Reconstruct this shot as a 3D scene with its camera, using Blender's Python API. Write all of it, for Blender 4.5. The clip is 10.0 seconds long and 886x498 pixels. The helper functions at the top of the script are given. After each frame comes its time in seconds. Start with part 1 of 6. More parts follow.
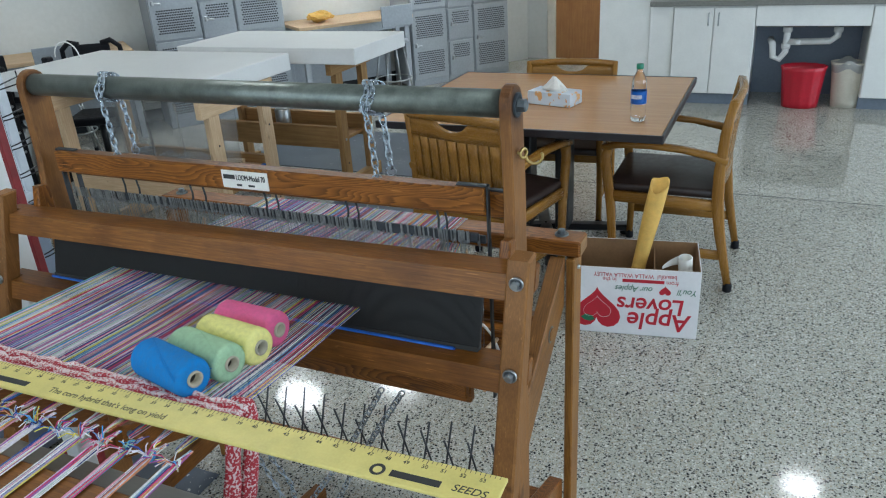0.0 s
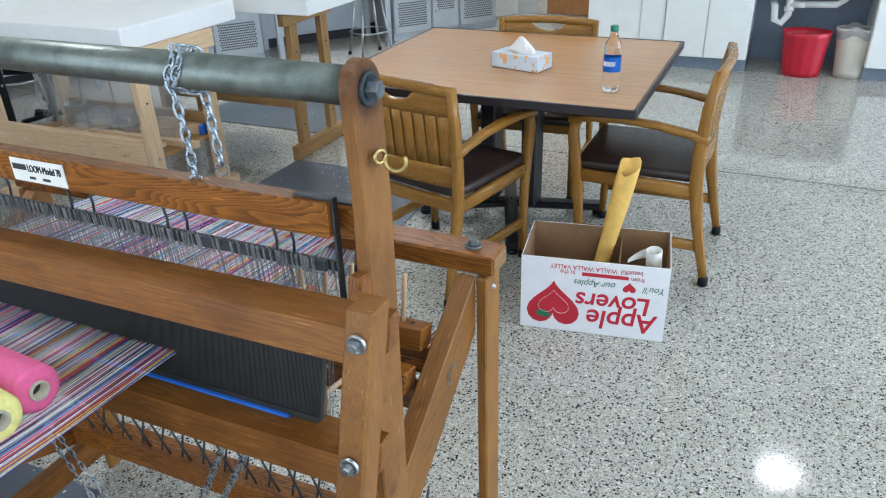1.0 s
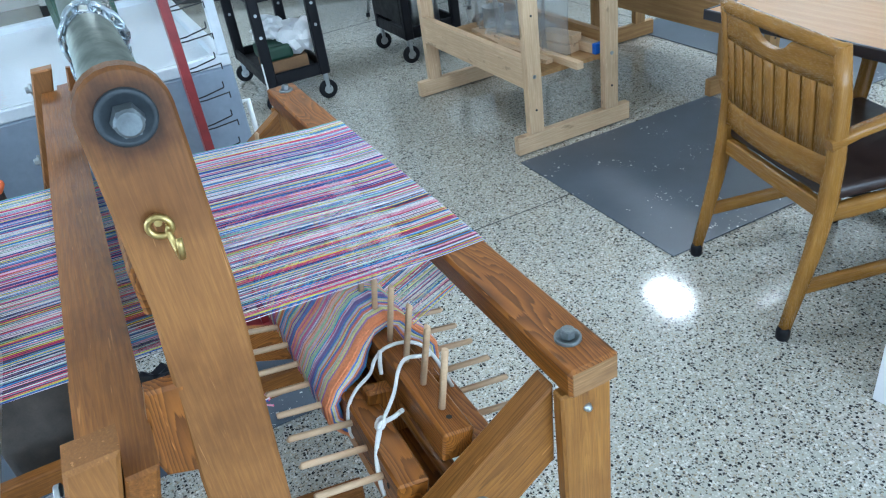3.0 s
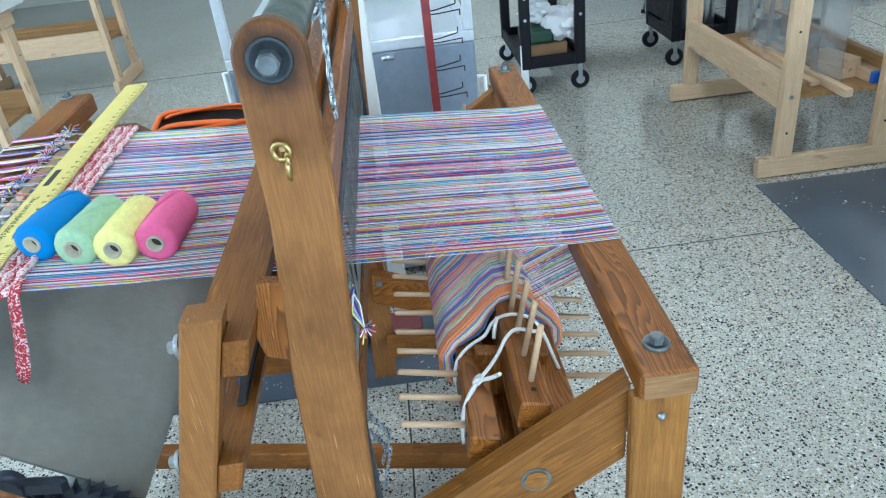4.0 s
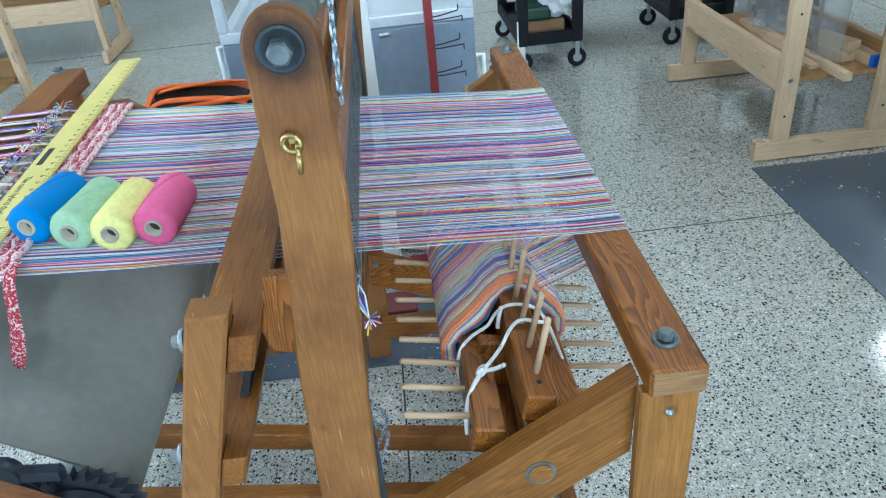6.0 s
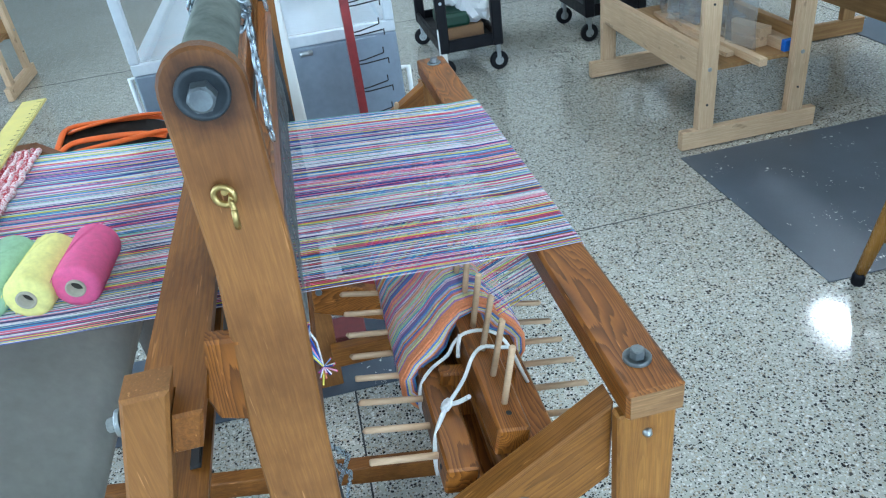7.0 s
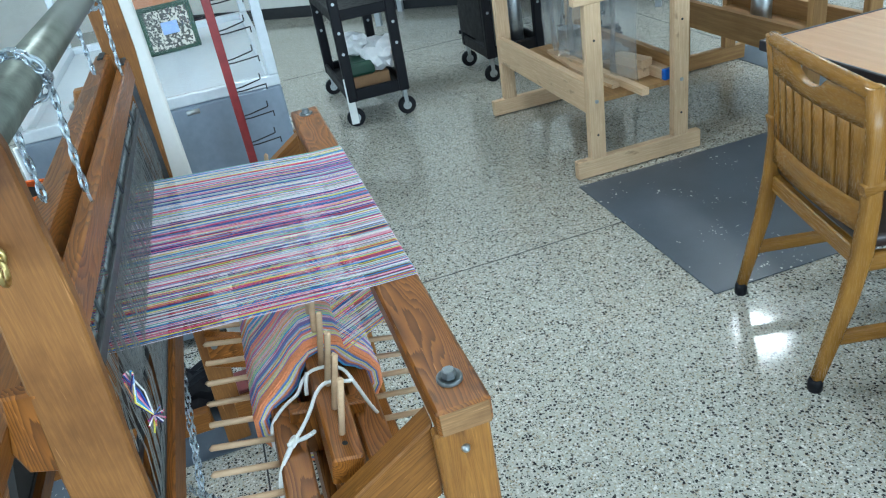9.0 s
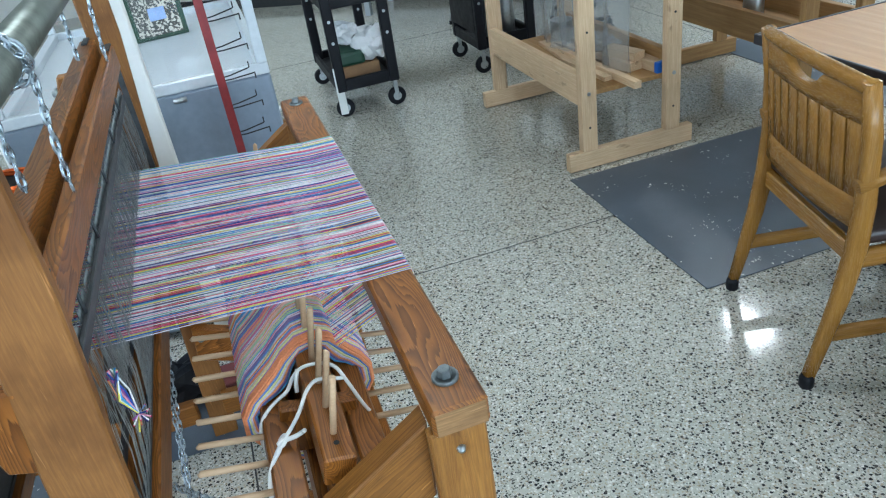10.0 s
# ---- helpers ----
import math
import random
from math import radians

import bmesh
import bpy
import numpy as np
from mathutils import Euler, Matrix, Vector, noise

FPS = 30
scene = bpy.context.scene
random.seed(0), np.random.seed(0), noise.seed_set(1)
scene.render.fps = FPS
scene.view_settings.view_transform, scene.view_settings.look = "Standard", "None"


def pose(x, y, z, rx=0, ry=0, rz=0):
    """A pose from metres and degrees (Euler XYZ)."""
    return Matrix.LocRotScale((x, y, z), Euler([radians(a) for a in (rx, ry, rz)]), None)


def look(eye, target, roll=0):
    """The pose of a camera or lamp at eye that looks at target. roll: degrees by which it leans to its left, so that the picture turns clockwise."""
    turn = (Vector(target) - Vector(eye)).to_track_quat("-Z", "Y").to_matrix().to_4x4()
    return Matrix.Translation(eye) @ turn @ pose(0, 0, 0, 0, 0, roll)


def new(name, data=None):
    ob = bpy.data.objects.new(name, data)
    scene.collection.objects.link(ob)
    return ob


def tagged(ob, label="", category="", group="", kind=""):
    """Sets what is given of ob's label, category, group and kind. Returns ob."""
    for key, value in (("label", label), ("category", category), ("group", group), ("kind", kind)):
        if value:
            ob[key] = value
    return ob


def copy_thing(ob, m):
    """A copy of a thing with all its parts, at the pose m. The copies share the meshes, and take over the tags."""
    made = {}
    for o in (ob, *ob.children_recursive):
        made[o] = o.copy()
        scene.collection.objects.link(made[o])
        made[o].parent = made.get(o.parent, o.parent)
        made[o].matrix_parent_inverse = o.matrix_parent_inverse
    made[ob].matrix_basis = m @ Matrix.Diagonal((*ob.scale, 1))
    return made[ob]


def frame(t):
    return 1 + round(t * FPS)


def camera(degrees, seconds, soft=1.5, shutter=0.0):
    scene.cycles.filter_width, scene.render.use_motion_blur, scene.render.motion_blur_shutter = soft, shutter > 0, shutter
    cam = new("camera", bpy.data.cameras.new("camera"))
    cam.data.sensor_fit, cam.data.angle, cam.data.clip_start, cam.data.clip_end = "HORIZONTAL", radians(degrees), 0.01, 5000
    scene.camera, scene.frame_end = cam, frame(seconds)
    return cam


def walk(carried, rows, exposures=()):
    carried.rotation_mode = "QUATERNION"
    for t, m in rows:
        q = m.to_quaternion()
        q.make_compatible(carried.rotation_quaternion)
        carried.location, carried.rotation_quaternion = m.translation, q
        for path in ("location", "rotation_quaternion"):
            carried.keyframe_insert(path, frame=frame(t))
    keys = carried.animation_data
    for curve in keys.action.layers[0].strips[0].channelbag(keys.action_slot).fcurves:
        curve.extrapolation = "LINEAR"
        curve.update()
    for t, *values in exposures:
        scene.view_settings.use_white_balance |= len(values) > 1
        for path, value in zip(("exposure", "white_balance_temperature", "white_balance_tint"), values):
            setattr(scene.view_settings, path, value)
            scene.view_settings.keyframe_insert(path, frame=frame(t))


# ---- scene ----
cam = camera(62.0, 10.0, soft=1.15)
PATH = [
    (0, (0.033, 0.359, 1.603), (-0.739, 2.011, 0.782), -3.7),
    (0.5, (-0.043, 0.55, 1.575), (-0.852, 2.158, 0.704), -0.8),
    (1, (0.077, 0.777, 1.543), (-0.671, 2.381, 0.612), -2.0),
    (1.5, (0.227, 0.988, 1.532), (-0.765, 2.414, 0.542), -3.0),
    (2, (0.209, 1.157, 1.494), (-0.839, 2.503, 0.45), -2.9),
    (2.4, (0.138, 1.331, 1.484), (-1.042, 2.52, 0.392), -0.3),
    (2.5, (0.133, 1.358, 1.484), (-1.111, 2.477, 0.389), -1.8),
    (3, (0.18, 1.502, 1.475), (-1.386, 2.162, 0.42), -8.6),
    (4.3, (0.302, 1.625, 1.478), (-1.413, 1.602, 0.449), -6.8),
    (4.5, (0.295, 1.626, 1.48), (-1.398, 1.594, 0.416), -7.3),
    (5, (0.288, 1.629, 1.479), (-1.401, 1.564, 0.411), -7.6),
    (6.5, (0.235, 1.593, 1.49), (-1.451, 1.756, 0.426), -6.1),
    (7, (0.204, 1.593, 1.487), (-1.471, 1.829, 0.42), -8.0),
    (7.5, (0.225, 1.638, 1.492), (-1.454, 1.948, 0.45), -7.6),
    (8, (0.265, 1.692, 1.492), (-1.429, 2.032, 0.484), -8.9),
    (8.5, (0.292, 1.719, 1.489), (-1.409, 2.053, 0.492), -9.9),
    (9, (0.293, 1.734, 1.486), (-1.399, 2.133, 0.498), -9.9),
    (9.5, (0.285, 1.739, 1.485), (-1.389, 2.198, 0.493), -9.6),
    (10, (0.266, 1.731, 1.478), (-1.405, 2.155, 0.466), -9.0),
]
EXPOSURES = [(0.0, -1.03, 6050, 11), (0.5, -0.52, 6000, 14), (1.0, -0.42, 6000, 14), (1.5, -0.68, 6200, 15), (2.0, -0.60, 5700, 10), (2.5, -0.32, 5550, 8), (3.0, -0.18, 5350, 8),
             (4.5, -0.26, 5550, 6), (5.0, -0.32, 5350, 6), (6.5, -0.28, 5400, 5), (7.0, -0.25, 5330, 6), (8.0, -0.18, 5300, 8), (9.0, -0.25, 5600, 3), (10.0, -0.36, 5700, 7)]
walk(cam, [(t, look(eye, target, roll)) for t, eye, target, roll in PATH], EXPOSURES)

# ---- light ----
world = bpy.data.worlds.new("world")
scene.world = world
world.use_nodes = True
wn = world.node_tree.nodes
sky = wn.new("ShaderNodeTexSky")
sky.sky_type, sky.sun_disc = "NISHITA", False
sky.sun_elevation, sky.sun_rotation = radians(40), radians(120)
wn["Background"].inputs["Strength"].default_value = 0.12
world.node_tree.links.new(sky.outputs[0], wn["Background"].inputs["Color"])
scene.view_settings.exposure = 0.0


def area(name, m, sx, sy, watts, colour):
    d = bpy.data.lights.new(name, "AREA")
    d.shape, d.size, d.size_y, d.energy, d.color = "RECTANGLE", sx, sy, watts, colour
    ob = new(name, d)
    ob.matrix_basis = m
    return ob


DAY = (0.76, 0.91, 1.0)
LAMP = (0.96, 1.0, 0.97)
# daylight in the large east opening, and added fill in an unseen south one
area("window_light", look((5.85, 3.6, 1.75), (0, 3.6, 1.0)), 6.4, 2.1, 470, DAY)
area("window_light", look((-1.0, -2.85, 1.75), (-1.0, 3, 0.9)), 7.0, 2.1, 230, DAY)


# ---- materials ----
def nodes_of(name):
    m = bpy.data.materials.new(name)
    m.use_nodes = True
    t = m.node_tree
    return m, t, t.nodes["Principled BSDF"]


def ramp_node(t, fac, stops, mode="LINEAR"):
    r = t.nodes.new("ShaderNodeValToRGB")
    r.color_ramp.interpolation = mode
    while len(r.color_ramp.elements) < len(stops):
        r.color_ramp.elements.new(0.5)
    for e, (p, c) in zip(r.color_ramp.elements, stops):
        e.position, e.color = p, (*c, 1)
    t.links.new(fac, r.inputs["Fac"])
    return r


def noise_node(t, vec, scale, detail=3.0, rough=0.55):
    n = t.nodes.new("ShaderNodeTexNoise")
    n.inputs["Scale"].default_value, n.inputs["Detail"].default_value, n.inputs["Roughness"].default_value = scale, detail, rough
    t.links.new(vec, n.inputs["Vector"])
    return n


def mix_node(t, fac, a, b, mode="MIX"):
    n = t.nodes.new("ShaderNodeMix")
    n.data_type, n.blend_type = "RGBA", mode
    for sock, v in ((n.inputs[0], fac), (n.inputs[6], a), (n.inputs[7], b)):
        if isinstance(v, (int, float)):
            sock.default_value = v
        elif isinstance(v, tuple):
            sock.default_value = (*v, 1)
        else:
            t.links.new(v, sock)
    return n.outputs[2]


def mapped(t, scale=(1, 1, 1), rnd=True):
    tc = t.nodes.new("ShaderNodeTexCoord")
    mp = t.nodes.new("ShaderNodeMapping")
    mp.inputs["Scale"].default_value = scale
    t.links.new(tc.outputs["Object"], mp.inputs["Vector"])
    if rnd:
        oi = t.nodes.new("ShaderNodeObjectInfo")
        mul = t.nodes.new("ShaderNodeMath")
        mul.operation, mul.inputs[1].default_value = "MULTIPLY", 17.0
        t.links.new(oi.outputs["Random"], mul.inputs[0])
        t.links.new(mul.outputs[0], mp.inputs["Location"])
    return mp.outputs[0]


def bump(t, p, height, strength=0.2, dist=0.002):
    b = t.nodes.new("ShaderNodeBump")
    b.inputs["Strength"].default_value, b.inputs["Distance"].default_value = strength, dist
    t.links.new(height, b.inputs["Height"])
    t.links.new(b.outputs[0], p.inputs["Normal"])


def plain(name, col, rough=0.5, metal=0.0, vary=0.12, scale=18.0, bmp=0.08, spec=0.5):
    m, t, p = nodes_of(name)
    v = mapped(t)
    n1, n2 = noise_node(t, v, scale, 4), noise_node(t, v, scale * 9, 2)
    lo, hi = tuple(c * (1 - vary) for c in col), tuple(min(1, c * (1 + vary)) for c in col)
    a = ramp_node(t, n1.outputs[0], [(0.3, lo), (0.7, hi)])
    c = mix_node(t, 0.15, a.outputs[0], n2.outputs[0], "OVERLAY")
    t.links.new(c, p.inputs["Base Color"])
    r = ramp_node(t, n1.outputs[0], [(0.3, (rough * 0.85,) * 3), (0.7, (min(1, rough * 1.15),) * 3)])
    t.links.new(r.outputs[0], p.inputs["Roughness"])
    p.inputs["Metallic"].default_value, p.inputs["Specular IOR Level"].default_value = metal, spec
    if bmp:
        bump(t, p, n2.outputs[0], bmp)
    return m


def wood(name, dark, light, axis, rough=0.42, ring=70.0, worn=0.25, slope=0.0, contrast=0.5, fibre=0.22, figure=0.0, scuff=0.0, straight=False):
    """Timber whose grain runs along the given axis, or leans by slope degrees in the y-z plane."""
    m, t, p = nodes_of(name)
    v0 = mapped(t)
    turn = t.nodes.new("ShaderNodeMapping")
    turn.inputs["Rotation"].default_value = (radians(-slope), 0, 0)
    t.links.new(v0, turn.inputs["Vector"])

    def along(k):
        sq = t.nodes.new("ShaderNodeMapping")
        sc = [1.0, 1.0, 1.0]
        sc[axis] = k
        sq.inputs["Scale"].default_value = sc
        t.links.new(turn.outputs[0], sq.inputs["Vector"])
        return sq.outputs[0]
    v = along(0.05)
    band = noise_node(t, v, ring, 4, 0.62)
    fib = noise_node(t, along(0.03), 620, 3, 0.7)
    blot = noise_node(t, v0, 7, 5, 0.6)
    mid = tuple(0.5 * a + 0.5 * b for a, b in zip(dark, light))
    lo = tuple(contrast * a + (1 - contrast) * b for a, b in zip(dark, mid))
    g = ramp_node(t, band.outputs[0], [(0.34, lo), (0.47, mid), (0.66, light)]).outputs[0]
    if figure:
        # growth rings cut flat: contours of a slow swell, sharp on one side
        slow = noise_node(t, along(0.05 if straight else 0.17), 22 if straight else 13, 2, 0.35)
        mul = t.nodes.new("ShaderNodeMath")
        mul.operation, mul.inputs[1].default_value = "MULTIPLY", 44.0 if straight else 38.0
        t.links.new(slow.outputs[0], mul.inputs[0])
        ad = t.nodes.new("ShaderNodeMath")
        ad.operation = "ADD"
        t.links.new(mul.outputs[0], ad.inputs[0])
        t.links.new(band.outputs[0], ad.inputs[1])
        fr = t.nodes.new("ShaderNodeMath")
        fr.operation = "FRACT"
        t.links.new(ad.outputs[0], fr.inputs[0])
        ringc = ramp_node(t, fr.outputs[0], [(0.0, light), (0.45, mid), (0.80, dark), (0.90, tuple(0.75 * a for a in dark)), (1.0, light)])
        g = mix_node(t, figure, g, ringc.outputs[0])
    c = mix_node(t, fibre, g, fib.outputs[0], "OVERLAY")
    st = ramp_node(t, blot.outputs[0], [(0.34, (0.52, 0.46, 0.42)), (0.56, (1, 1, 1))])
    c = mix_node(t, worn, c, st.outputs[0], "MULTIPLY")
    if scuff:
        # dark handled patches and dents, and pale scratches
        ink = noise_node(t, along(0.5), 16, 3, 0.55)
        sp = ramp_node(t, ink.outputs[0], [(0.645, (1, 1, 1)), (0.70, (0.30, 0.23, 0.20))])
        c = mix_node(t, scuff, c, sp.outputs[0], "MULTIPLY")
        sc_ = noise_node(t, along(0.06), 330, 1, 0.4)
        scr = ramp_node(t, sc_.outputs[0], [(0.70, (0, 0, 0)), (0.74, (1, 1, 1))])
        gate = ramp_node(t, noise_node(t, v0, 18, 2).outputs[0], [(0.50, (0, 0, 0)), (0.58, (scuff, scuff, scuff))])
        both = mix_node(t, 1.0, scr.outputs[0], gate.outputs[0], "MULTIPLY")
        c = mix_node(t, both, c, tuple(min(1.0, 1.55 * a + 0.03) for a in light))
    t.links.new(c, p.inputs["Base Color"])
    r = ramp_node(t, fib.outputs[0], [(0.3, (rough * 0.8,) * 3), (0.75, (rough * 1.25,) * 3)])
    t.links.new(r.outputs[0], p.inputs["Roughness"])
    p.inputs["Specular IOR Level"].default_value = 0.32
    bump(t, p, fib.outputs[0], 0.14, 0.001)
    return m


def yarn_set(name, cols):
    return [plain(name + "_" + str(k), c, 0.85, 0, 0.15, 300, 0.3) for k, c in enumerate(cols)]


def island_palette(name, cols, rough=0.8, fuzz=500.0):
    """Yarn: every strand takes one colour of the palette."""
    m, t, p = nodes_of(name)
    ge = t.nodes.new("ShaderNodeNewGeometry")
    k = len(cols)
    r = ramp_node(t, ge.outputs["Random Per Island"], [(i / k, c) for i, c in enumerate(cols)], "CONSTANT")
    n = noise_node(t, mapped(t), fuzz, 2)
    c = mix_node(t, 0.25, r.outputs[0], n.outputs[0], "OVERLAY")
    t.links.new(c, p.inputs["Base Color"])
    p.inputs["Roughness"].default_value = rough
    bump(t, p, n.outputs[0], 0.3, 0.0006)
    return m


def terrazzo(name):
    m, t, p = nodes_of(name)
    v = mapped(t, rnd=False)
    base = noise_node(t, v, 1.3, 4)
    col = ramp_node(t, base.outputs[0], [(0.3, (0.395, 0.39, 0.345)), (0.7, (0.475, 0.468, 0.415))]).outputs[0]
    for scale, cut, cols in ((130, 0.72, [(0.0, (0.60, 0.58, 0.53)), (0.35, (0.40, 0.35, 0.27)), (0.58, (0.66, 0.65, 0.61)), (0.82, (0.27, 0.22, 0.16))]),
                             (165, 0.58, [(0.0, (0.04, 0.04, 0.042)), (0.38, (0.14, 0.13, 0.11)), (0.62, (0.36, 0.31, 0.23)), (0.85, (0.62, 0.60, 0.55))]),
                             (98, 0.26, [(0.0, (0.025, 0.025, 0.028)), (0.55, (0.08, 0.075, 0.07)), (0.85, (0.70, 0.69, 0.65))])):
        vo = t.nodes.new("ShaderNodeTexVoronoi")
        vo.inputs["Scale"].default_value = scale
        wob = noise_node(t, v, scale * 1.6, 2)
        ad = t.nodes.new("ShaderNodeVectorMath")
        ad.operation = "MULTIPLY_ADD"
        ad.inputs[1].default_value = (0.007,) * 3
        t.links.new(wob.outputs["Color"], ad.inputs[0])
        t.links.new(v, ad.inputs[2])
        t.links.new(ad.outputs[0], vo.inputs["Vector"])
        sep = t.nodes.new("ShaderNodeSeparateColor")
        t.links.new(vo.outputs["Color"], sep.inputs[0])
        here = t.nodes.new("ShaderNodeMath")
        here.operation, here.inputs[1].default_value = "LESS_THAN", cut
        t.links.new(sep.outputs[1], here.inputs[0])
        near = t.nodes.new("ShaderNodeMath")
        near.operation, near.inputs[1].default_value = "LESS_THAN", 0.42
        t.links.new(vo.outputs["Distance"], near.inputs[0])
        both = t.nodes.new("ShaderNodeMath")
        both.operation = "MULTIPLY"
        t.links.new(here.outputs[0], both.inputs[0])
        t.links.new(near.outputs[0], both.inputs[1])
        chip = ramp_node(t, sep.outputs[0], cols, "CONSTANT")
        col = mix_node(t, both.outputs[0], col, chip.outputs[0])
    t.links.new(col, p.inputs["Base Color"])
    sm = noise_node(t, v, 2.2, 4)
    r = ramp_node(t, sm.outputs[0], [(0.3, (0.055,) * 3), (0.7, (0.125,) * 3)])
    t.links.new(r.outputs[0], p.inputs["Roughness"])
    p.inputs["Specular IOR Level"].default_value = 0.5
    return m


def speckled(name, base, fleck, scale, cut, rough):
    m, t, p = nodes_of(name)
    v = mapped(t, rnd=False)
    n = noise_node(t, v, scale, 2, 0.5)
    big = noise_node(t, v, 2.5, 3)
    a = ramp_node(t, big.outputs[0], [(0.3, tuple(c * 0.8 for c in base)), (0.7, tuple(c * 1.2 for c in base))])
    k = ramp_node(t, n.outputs[0], [(cut, (0, 0, 0)), (cut + 0.015, (1, 1, 1))])
    t.links.new(mix_node(t, k.outputs[0], a.outputs[0], fleck), p.inputs["Base Color"])
    p.inputs["Roughness"].default_value = rough
    return m


def splattered(name, base, fleck, rough):
    """Worn rubber with clusters of small irregular paint spots."""
    m, t, p = nodes_of(name)
    v = mapped(t, rnd=False)
    big, fine = noise_node(t, v, 3.0, 4), noise_node(t, v, 240, 2)
    a = ramp_node(t, big.outputs[0], [(0.3, tuple(c * 0.82 for c in base)), (0.7, tuple(c * 1.18 for c in base))]).outputs[0]
    a = mix_node(t, 0.18, a, fine.outputs[0], "OVERLAY")
    for scale, cut, gs, gc in ((62, 0.645, 4.3, 0.56), (27, 0.700, 2.6, 0.47)):
        spot = ramp_node(t, noise_node(t, v, scale, 3, 0.6).outputs[0], [(cut, (0, 0, 0)), (cut + 0.012, (1, 1, 1))])
        gate = ramp_node(t, noise_node(t, v, gs, 2).outputs[0], [(gc, (0, 0, 0)), (gc + 0.02, (1, 1, 1))])
        a = mix_node(t, mix_node(t, 1.0, spot.outputs[0], gate.outputs[0], "MULTIPLY"), a, fleck)
    t.links.new(a, p.inputs["Base Color"])
    p.inputs["Roughness"].default_value = rough
    bump(t, p, fine.outputs[0], 0.15, 0.001)
    return m


def glass(name, tint=(1, 1, 1), rough=0.02):
    m, t, p = nodes_of(name)
    p.inputs["Base Color"].default_value = (*tint, 1)
    p.inputs["Transmission Weight"].default_value, p.inputs["Roughness"].default_value, p.inputs["IOR"].default_value = 1.0, rough, 1.33
    return m


def glowing(name, col, strength):
    m, t, p = nodes_of(name)
    p.inputs["Base Color"].default_value = (0.9, 0.9, 0.9, 1)
    p.inputs["Emission Color"].default_value = (*col, 1)
    p.inputs["Emission Strength"].default_value = strength
    return m


FIR = [wood("loom_fir_" + "xyz"[a], (0.125, 0.043, 0.008), (0.300, 0.116, 0.020), a, 0.42, 260, 0.7, contrast=0.4, fibre=0.34, figure=0.20, scuff=0.55, straight=True) for a in range(3)]
POSTW = wood("post_fir", (0.190, 0.078, 0.021), (0.295, 0.128, 0.033), 2, 0.50, 420, 0.7, contrast=0.3, fibre=0.26, figure=0.04, scuff=0.75, straight=True)
tr = POSTW.node_tree
tc_ = tr.nodes.new("ShaderNodeTexCoord")
flat_ = tr.nodes.new("ShaderNodeMapping")
flat_.inputs["Scale"].default_value, flat_.inputs["Location"].default_value = (0, 1, 1), (0, -1.5085, -1.312)
tr.links.new(tc_.outputs["Object"], flat_.inputs["Vector"])
far_ = tr.nodes.new("ShaderNodeVectorMath")
far_.operation = "LENGTH"
tr.links.new(flat_.outputs[0], far_.inputs[0])
mul_ = tr.nodes.new("ShaderNodeMath")
mul_.operation, mul_.inputs[1].default_value = "MULTIPLY", 10.0
tr.links.new(far_.outputs["Value"], mul_.inputs[0])
wob_ = noise_node(tr, tc_.outputs["Object"], 60, 4, 0.6)
add_ = tr.nodes.new("ShaderNodeMath")
add_.operation = "MULTIPLY_ADD"
add_.inputs[1].default_value = 0.22
tr.links.new(wob_.outputs[0], add_.inputs[0])
tr.links.new(mul_.outputs[0], add_.inputs[2])
grease_ = ramp_node(tr, add_.outputs[0], [(0.33, (0.20, 0.16, 0.15)), (0.40, (0.48, 0.42, 0.40)), (0.56, (1, 1, 1))])
bsdf_ = tr.nodes["Principled BSDF"]
was_ = bsdf_.inputs["Base Color"].links[0].from_socket
tr.links.new(mix_node(tr, 0.9, was_, grease_.outputs[0], "MULTIPLY"), bsdf_.inputs["Base Color"])
FIRL = [wood("loom_fir_pale_" + "xyz"[a], (0.18, 0.070, 0.013), (0.345, 0.156, 0.032), a, 0.45, 260, 0.5, contrast=0.5, fibre=0.34, figure=0.28, scuff=0.5, straight=True) for a in range(3)]
FIRD = [wood("loom_fir_dark_" + "xyz"[a], (0.095, 0.029, 0.005), (0.36, 0.132, 0.021), a, 0.36, 200, 0.45, contrast=0.6, fibre=0.25, figure=0.62, scuff=0.8) for a in range(3)]
BRACEW = {1: wood("brace_fir_back", (0.115, 0.042, 0.007), (0.31, 0.130, 0.023), 1, 0.42, 240, 0.5, slope=33.5, contrast=0.5, figure=0.45, scuff=0.6, straight=True), -1: wood("brace_fir_front", (0.145, 0.046, 0.010), (0.255, 0.093, 0.021), 1, 0.42, 240, 0.5, slope=-29.7, scuff=0.6)}
PINE = [wood("bench_pine_" + "xyz"[a], (0.54, 0.35, 0.20), (0.70, 0.52, 0.335), a, 0.6, 160, 0.15, contrast=0.3, scuff=0.5) for a in range(3)]
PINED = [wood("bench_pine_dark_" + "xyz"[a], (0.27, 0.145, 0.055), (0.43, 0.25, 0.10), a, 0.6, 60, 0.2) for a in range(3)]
CHAIRW = [wood("chair_beech_" + "xyz"[a], (0.23, 0.105, 0.021), (0.33, 0.160, 0.031), a, 0.26, 90, 0.15, contrast=0.3, fibre=0.14) for a in range(3)]
ENDG = wood("sawn_end_grain", (0.20, 0.105, 0.042), (0.33, 0.185, 0.080), 1, 0.75, 420, 0.6, contrast=0.5, fibre=0.4, scuff=0.5)
DOWEL = wood("dowel_birch", (0.48, 0.31, 0.18), (0.60, 0.42, 0.265), 1, 0.55, worn=0.1)
